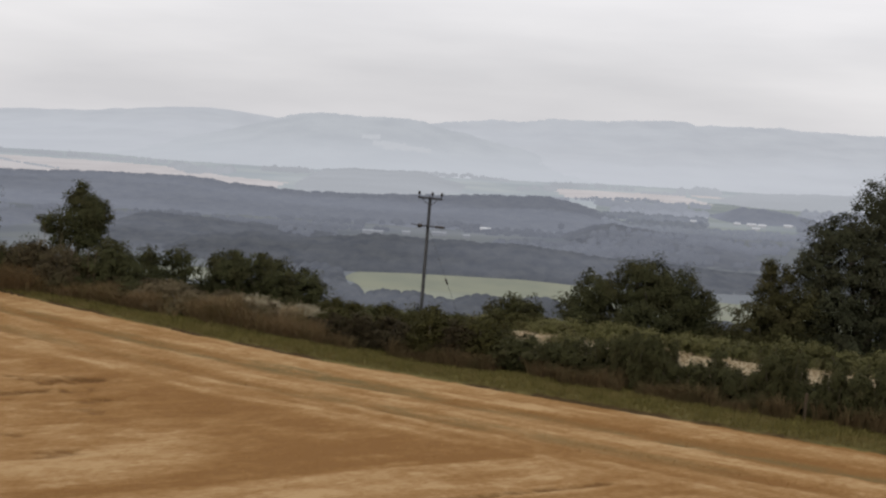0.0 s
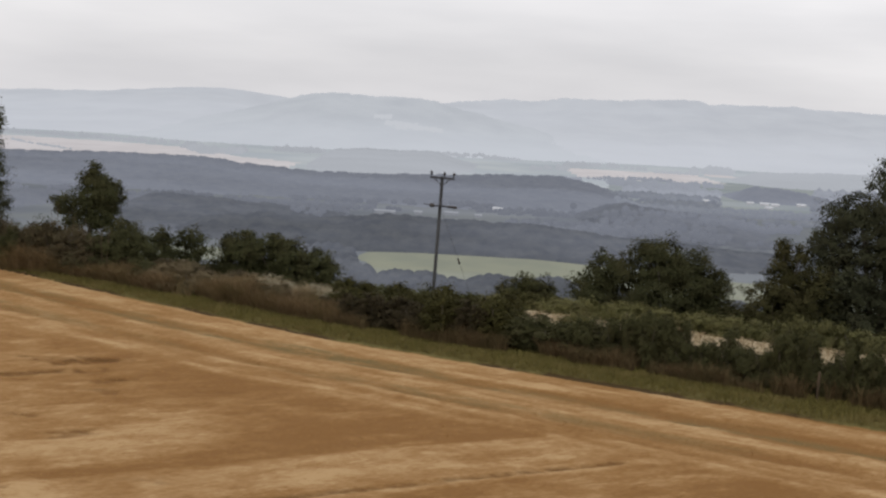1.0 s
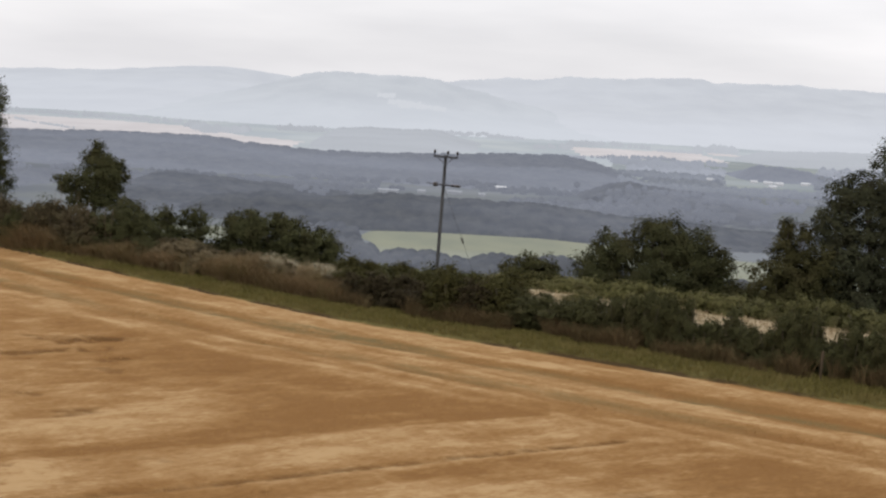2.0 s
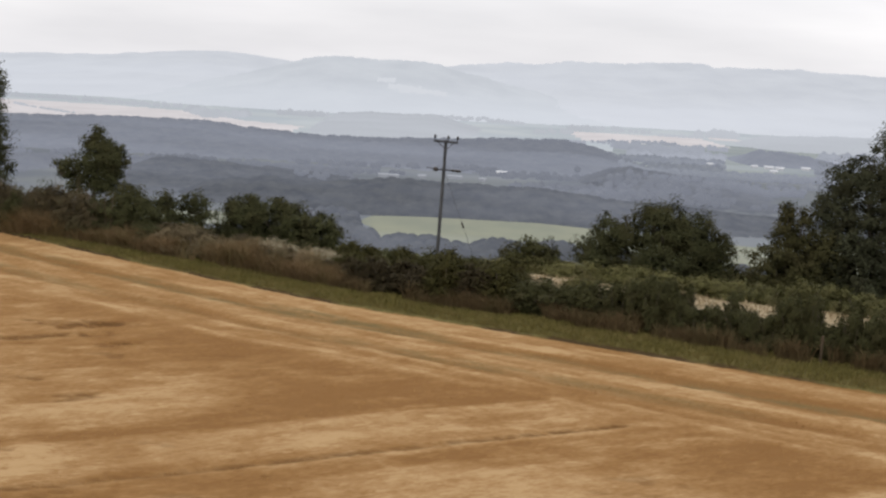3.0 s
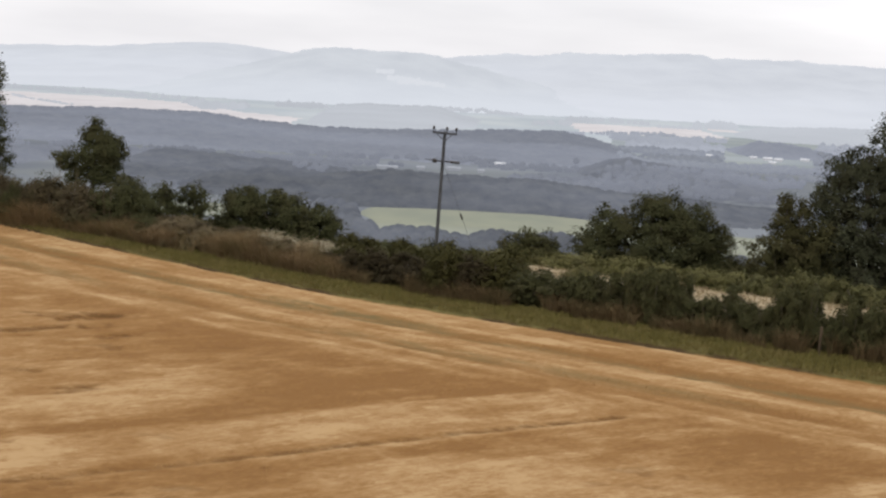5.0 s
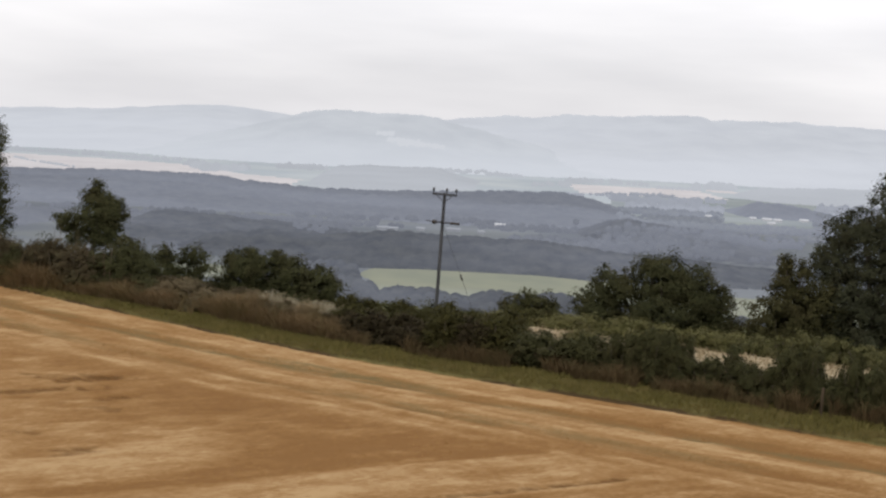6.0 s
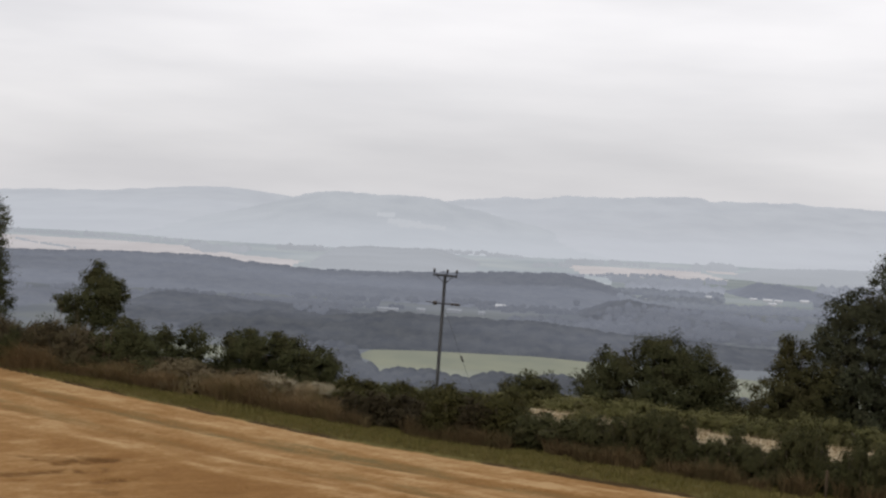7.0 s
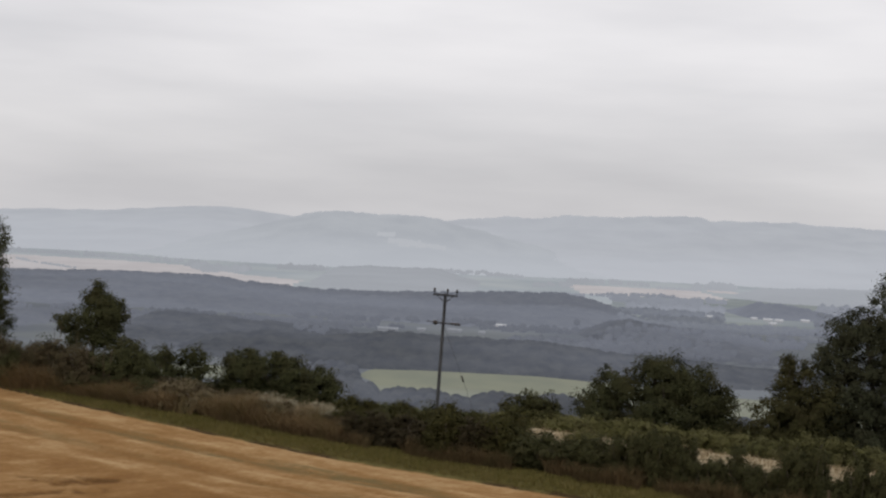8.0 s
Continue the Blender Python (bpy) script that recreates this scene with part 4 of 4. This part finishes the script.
# ---------------------------------------------------------------- hedge
def shrub_kind(seed, material, height, width, clumps, label, name="hedge_shrub"):
    rng = np.random.default_rng(seed)
    thing = tagged(new(name), label, "shrub", "shrubs along the field's edge")
    lobes = around(seed, height, width, 6, 0.18, width * 0.8) + [(0, 0, height * 0.22, width * 0.42, width * 0.36, height * 0.24)]
    for k in range(4):
        a = 2 * math.pi * k / 4
        top = (0.35 * width * math.cos(a), 0.3 * width * math.sin(a), height * rng.uniform(0.6, 0.85))
        v, f = (tube([(0.12 * math.cos(a), 0.12 * math.sin(a), -0.2), (top[0] * 0.5, top[1] * 0.5, top[2] * 0.45), top], [0.035, 0.025, 0.008], 5))
        part("stem", mesh_of("stem", v, f, M_BARK, True), thing, "bare brown stem")
    v, f = foliage(seed, lobes, clumps, 34, 0.105, 0.28, small=True)
    part("foliage", mesh_of("foliage", v, f, material), thing)
    return thing


def along_edge_at(s, u):
    """The point s metres along the field's edge (from where x is 0) and u metres past it."""
    u = u + edge_bend(s) - slope_bend(s)
    return 0.870 * s + NX * u, 43.1 - 0.494 * s + (NY * u)


DARK = [shrub_kind(30 + k, M_HEDGE, 2.0, 2.0, 220, "dense dark green hedge shrub") for k in range(4)]
OLIVES = [shrub_kind(40 + k, M_OLIVE, 2.0, 2.0, 210, "olive-green hedge shrub, slightly yellowed") for k in range(3)]
BROWNS = [shrub_kind(50 + k, M_BROWN, 2.0, 2.1, 190, "browning hedge shrub with sparse leaves") for k in range(3)]
TWIGS = [shrub_kind(55 + k, M_TWIG, 2.0, 2.1, 210, "dark twiggy hedge shrub, mostly bare below") for k in range(3)]
FADED = [shrub_kind(80 + k, M_FADED, 2.0, 2.1, 200, "faded brown bramble and dead weeds") for k in range(3)]
BLEACHED = [shrub_kind(90 + k, M_BLEACHED, 2.0, 2.1, 200, "pale bleached umbels and dead weeds, tangled") for k in range(3)]
LOW = [shrub_kind(60 + k, M_BRACKEN, 1.1, 2.2, 160, "low bright green bracken clump", "bracken") for k in range(3)]
BRAKE = [shrub_kind(70 + k, M_BRAKE, 1.1, 2.2, 160, "low dark green bracken clump", "bracken") for k in range(3)]
used = set()


def plant(kinds, x, y, scale_z, scale_xy, turn):
    """Takes the kinds in turn; the first use of one takes the built shrub, later ones are copies."""
    kinds.append(kinds.pop(0))
    kind = kinds[-1]
    m = pose(*on(x, y, 0.03), 0, 0, turn)
    if kind.name in used:
        ob = copy_thing(kind, m)
    else:
        used.add(kind.name)
        ob = kind
        ob.matrix_basis = m
    ob.scale = (scale_xy, scale_xy, scale_z)
    return ob


HEDGE_TOPS = ((-30, 1.9), (-21, 2.3), (-19.2, 2.0), (-18.4, 1.2), (-16.7, 1.0), (-16.0, 1.1), (-13, 1.2), (-9, 1.2), (-6.9, 1.1), (-3.3, 1.65), (0.3, 2.05), (1.4, 1.8), (2.2, 1.38), (4.0, 1.38), (4.7, 1.6), (5.2, 1.42), (5.8, 1.7), (7.0, 1.85), (7.8, 1.9), (8.2, 1.15), (8.9, 1.12), (9.3, 1.75), (9.8, 1.1), (10.8, 1.02), (11.2, 1.9), (12.1, 2.0), (12.4, 1.05), (12.9, 1.0), (13.1, 1.9), (13.7, 1.6), (15, 1.75), (22, 2.1))
rng = np.random.default_rng(77)
for row, u_row in enumerate((2.75, 3.75)):
    s = -28.0 + row * 0.5
    while s < 20.5:
        x, y = along_edge_at(s, u_row + rng.uniform(-0.3, 0.3))
        roll = rng.random()
        if s < -16.2:
            kind = BROWNS if roll < 0.6 else DARK
        elif s < -10.4:
            kind = FADED if roll < 0.5 else BROWNS
        elif s < -6.5:
            kind = BLEACHED if row and roll < 0.75 else FADED if roll < 0.75 else BROWNS
        elif s < -2.6:
            kind = TWIGS if row == 0 else DARK if roll < 0.6 else OLIVES
        elif s < 1.2:
            kind = TWIGS if row == 0 and roll < 0.75 else OLIVES
        else:
            kind = DARK
        tall = float(np.interp(s, *np.array(HEDGE_TOPS).T)) / 2.0 * rng.uniform(0.92 if s > 5 else 0.78, 1.04) * (0.84 if kind is TWIGS else 1.0)
        slim = 0.62 if s > 5 else 1.0
        plant(kind, x, y, tall, slim * rng.uniform(0.75, 1.0), rng.uniform(0, 360))
        s += slim * rng.uniform(0.9, 1.25)
s = -7.0
while s < -0.8:
    x, y = along_edge_at(s, 5.3 + rng.uniform(-0.3, 0.3))
    plant(DARK if rng.random() < 0.6 else OLIVES, x, y, rng.uniform(0.62, 0.80), rng.uniform(0.7, 0.95), rng.uniform(0, 360))
    s += rng.uniform(0.8, 1.1)
for u_row in (9.6, 13.4, 15.6):
    s = -3.0
    while s < 26:
        x, y = along_edge_at(s, u_row + rng.uniform(-0.6, 0.6))
        gap = u_row < 10 and (s > 5.6 or -1.3 < s < 0.2 or 0.5 < s < 1.3 or 2.3 < s < 3.4)
        low = 0.62 if u_row < 10 else 1.0
        if not gap:
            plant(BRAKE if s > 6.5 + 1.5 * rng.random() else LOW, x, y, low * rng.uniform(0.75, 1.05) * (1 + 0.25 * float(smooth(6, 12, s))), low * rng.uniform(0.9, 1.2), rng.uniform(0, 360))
        s += low * rng.uniform(1.0, 1.5)


# ---------------------------------------------------------------- grasses
def blades(seed, roots, heights, widths, lean, material, name, label):
    """Grass: one thin bent blade on each root."""
    rng = np.random.default_rng(seed)
    n = len(roots)
    z = bank_z(roots[:, 0], roots[:, 1])
    base = np.column_stack([roots, z - 0.02])
    a = rng.uniform(0, 2 * math.pi, n)
    side = np.column_stack([np.cos(a), np.sin(a), np.zeros(n)]) * widths[:, None] / 2
    tilt = rng.normal(0, lean, (n, 2)) * heights[:, None]
    mid = base + np.column_stack([tilt * 0.35, heights * 0.6])
    tip = base + np.column_stack([tilt, heights])
    verts = np.stack([base - side, base + side, mid + side * 0.7, mid - side * 0.7, tip], 1).reshape(-1, 3)
    k = (np.arange(n) * 5)[:, None]
    tris = np.concatenate([k + (0, 1, 2), k + (0, 2, 3), k + (3, 2, 4)], 1).reshape(-1, 3)
    return tagged(new(name, mesh_of(name, verts, tris, material)), label, "grass", kind="stuff")


def strip(seed, count, s0, s1, u0, u1, clump=0.5):
    rng = np.random.default_rng(seed)
    s_, u_ = rng.uniform(s0, s1, count), rng.uniform(u0, u1, count)
    keep = fractal(s_ / 1.3, u_ / 0.8, seed, 3) > clump
    x, y = along_edge_at(s_[keep], u_[keep])
    grown = past_edge(x, y) > 0.12
    return np.column_stack([x[grown], y[grown]])


g = np.random.default_rng(5)
spots = strip(101, 66000, -28, 22, 0.15, 2.3, 0.2)
blades(1, spots, g.uniform(0.06, 0.2, len(spots)), g.uniform(0.015, 0.03, len(spots)), 0.4, M_GRASS, "margin_grass", "short green grass along the stubble's edge")
spots = strip(102, 52000, -29, -5, 1.65, 3.2, 0.36)
blades(2, spots, g.uniform(0.25, 1.15, len(spots)) * (0.45 + 0.9 * fractal(spots[:, 0] / 1.4, spots[:, 1] / 1.4, 7, 3)), g.uniform(0.015, 0.04, len(spots)), 0.5, M_DRY, "dry_grass", "tall dry brown grass before the hedge")
spots = strip(103, 34000, -5, 22, 1.6, 2.8, 0.44)
blades(3, spots, g.uniform(0.2, 0.85, len(spots)) * (0.3 + 1.1 * fractal(spots[:, 0] / 1.1, spots[:, 1] / 1.1, 8, 3)), g.uniform(0.015, 0.035, len(spots)), 0.45, M_FOOT, "dry_grass", "withered brown grass at the hedge's foot")
for seed_, s0, s1 in ((104, -10.6, -9.2), (105, -8.4, -7.4)):
    spots = strip(seed_, 1300, s0, s1, 2.7, 4.2, 0.5)
    blades(seed_, spots, g.uniform(0.5, 1.05, len(spots)), g.uniform(0.03, 0.07, len(spots)), 0.6, M_PALE_DRY, "pale_grass", "pale bleached grass tussock at a gap in the hedge")


spots = strip(106, 9000, -3, 16, 5.0, 12.5, 0.45)
blades(106, spots, g.uniform(0.05, 0.20, len(spots)), g.uniform(0.02, 0.05, len(spots)), 0.6, M_PALE_DRY, "pale_grass", "short bleached grass on the pale ground behind the hedge")


def stubble_stalks():
    rng = np.random.default_rng(9)
    n = 70000
    r, a = np.sqrt(rng.uniform(21 ** 2, 56 ** 2, n)), np.radians(rng.uniform(-22, 22, n))
    x, y = r * np.sin(a), r * np.cos(a)
    w = np.round((-0.479 * x + 0.878 * y) / 0.15) * 0.15 + rng.normal(0, 0.02, n)
    q = 0.878 * x + 0.479 * y
    x, y = -0.479 * w + 0.878 * q, 0.878 * w + 0.479 * q
    ok = past_edge(x, y) < -0.2
    straw = straw_cover(x, y)[0]
    ok &= rng.random(n) < 0.35 + 0.65 * straw
    spots_ = np.column_stack([x[ok], y[ok]])
    m = len(spots_)
    blades(10, spots_, rng.uniform(0.03, 0.09, m), rng.uniform(0.01, 0.022, m), 0.7, M_STRAW, "stubble", "cut golden straw stalks in drilled rows")


stubble_stalks()


# ---------------------------------------------------------------- power pole
def power_pole():
    x, y = 0.42, 80.0
    z = float(ground_z(x, y))
    top = -2.75
    tall = top - z
    thing = tagged(new("power_pole"), "grey weathered wooden power pole with steel crossarms", "power pole")
    thing.matrix_world = pose(x, y, z)
    v, f = tube([(-0.30, 0, -0.8), (-0.15, 0, tall * 0.4), (0, 0, tall - 0.05), (0, 0, tall)], [0.115, 0.108, 0.098, 0.085], 14)
    part("shaft", mesh_of("shaft", v, f, M_POLE, True), thing, "tapered grey timber shaft")

    def bar(name, a, b, r, material, label=""):
        v_, f_ = tube([a, b], [r, r], 6)
        return part(name, mesh_of(name, v_, f_, material), thing, label)
    v, f = box(1.52, 0.12, 0.13)
    arm_at = pose(0.0, -0.17, tall - 0.10, 0, 2.5, 0)
    arm = part("crossarm", mesh_of("crossarm", v, f, M_STEEL), thing, "straight steel crossarm", arm_at)
    for sgn in (-1, 1):
        bar("brace", (sgn * 0.5, -0.17, tall - 0.14), (sgn * 0.05, -0.15, tall - 0.55), 0.025, M_STEEL)
    pin = mesh_of("insulator", *lathe([(0.02, 0), (0.025, 0.12), (0.05, 0.14), (0.085, 0.17), (0.06, 0.2), (0.09, 0.23), (0.06, 0.27), (0.07, 0.31), (0.03, 0.34)]), M_PORCELAIN, True)
    for px in (-0.70, 0.12, 0.70):
        part("insulator", pin, arm, "brown porcelain pin insulator", pose(px, 0, 0.06))
    low = tall - 1.85
    v, f = box(1.15, 0.10, 0.10)
    arm = part("crossarm", mesh_of("crossarm", v, f, M_STEEL), thing, "lower steel crossarm", pose(0.02, -0.18, low, 0, 2.5, 0))
    v, f = lathe([(0.05, -0.3), (0.08, -0.28), (0.08, -0.12), (0.06, -0.1), (0.085, -0.05), (0.085, 0.12), (0.06, 0.16), (0.085, 0.2), (0.05, 0.3)], 10)
    part("fuse_holder", mesh_of("fuse_holder", v, f, M_PORCELAIN, True), arm, "dark strain insulator", pose(0.70, 0, 0, 0, 90, 0))
    v, f = lathe([(0.04, -0.16), (0.12, -0.12), (0.14, 0), (0.12, 0.12), (0.04, 0.16)], 10)
    part("fuse_holder", mesh_of("fuse_holder", v, f, M_PORCELAIN, True), arm, "round dark insulator", pose(-0.57, 0, 0.005, 0, 90, 0))
    bar("arm_rod", (-0.55, -0.18, low + 0.03), (-1.12, -0.18, low + 0.10), 0.025, M_STEEL)
    # stay wire with its insulator
    foot = Vector((3.7, -0.6, float(ground_z(x + 3.7, y - 0.6)) - z))
    head = Vector((0.09, -0.05, low - 0.35))
    bar("stay_wire", tuple(head), tuple(foot), 0.011, M_STEEL)
    spot = head.lerp(foot, 0.34)
    v, f = lathe([(0.03, -0.2), (0.07, -0.16), (0.05, 0), (0.07, 0.16), (0.03, 0.2)], 8)
    ob = part("stay_insulator", mesh_of("stay_insulator", v, f, M_PORCELAIN, True), thing, "dark egg insulator")
    ob.matrix_basis = Matrix.Translation(spot) @ (foot - head).to_track_quat("Z", "Y").to_matrix().to_4x4()


power_pole()


def fence_post(along, out, tall, radius):
    x, y = along_edge_at(along, out)
    thing = tagged(new("fence_post"), "weathered grey wooden fence post before the hedge", "fence post")
    thing.matrix_world = pose(*on(x, y), 2, -1, 20)
    v, f = tube([(0, 0, -0.3), (0, 0, tall * 0.5), (0.01, 0, tall), (0.01, 0, tall + 0.03)], [radius, radius * 0.95, radius * 0.9, radius * 0.6], 9)
    part("shaft", mesh_of("shaft", v, f, M_POST, True), thing)


fence_post(12.75, 1.7, 0.9, 0.048)


def dead_stalk(at, tall, lean, seed):
    """A dry stem with a few short side shoots."""
    rng_ = np.random.default_rng(seed)
    thing = tagged(new("dead_stalk"), "thin bleached dead stalk standing in the hedge", "plant", "dead stalks in the hedge")
    thing.matrix_world = pose(*at)
    v, f = tube([(0, 0, -0.1), (lean * 0.4, 0, tall * 0.5), (lean, 0, tall)], [0.022, 0.017, 0.006], 5)
    stem = part("stem", mesh_of("stem", v, f, M_POST, True), thing)
    for k in range(4):
        z = tall * rng_.uniform(0.6, 0.92)
        root = Vector((lean * z / tall, 0, z))
        tip = root + Vector((rng_.uniform(-0.25, 0.25), rng_.uniform(-0.2, 0.2), rng_.uniform(0.1, 0.25)))
        v, f = tube([root, tip], [0.009, 0.004], 4)
        part("shoot", mesh_of("shoot", v, f, M_POST), stem)


for k, (along, out, tall, lean) in enumerate(((-21.9, 3.0, 3.0, 0.1), (-22.4, 3.4, 2.6, -0.15), (-19.6, 2.4, 2.5, 0.1), (-18.3, 2.3, 2.3, -0.1), (-18.0, 2.2, 2.2, 0.12), (-20.6, 2.6, 2.7, 0.2))):
    dead_stalk(on(*along_edge_at(along, out)), tall, lean, k)
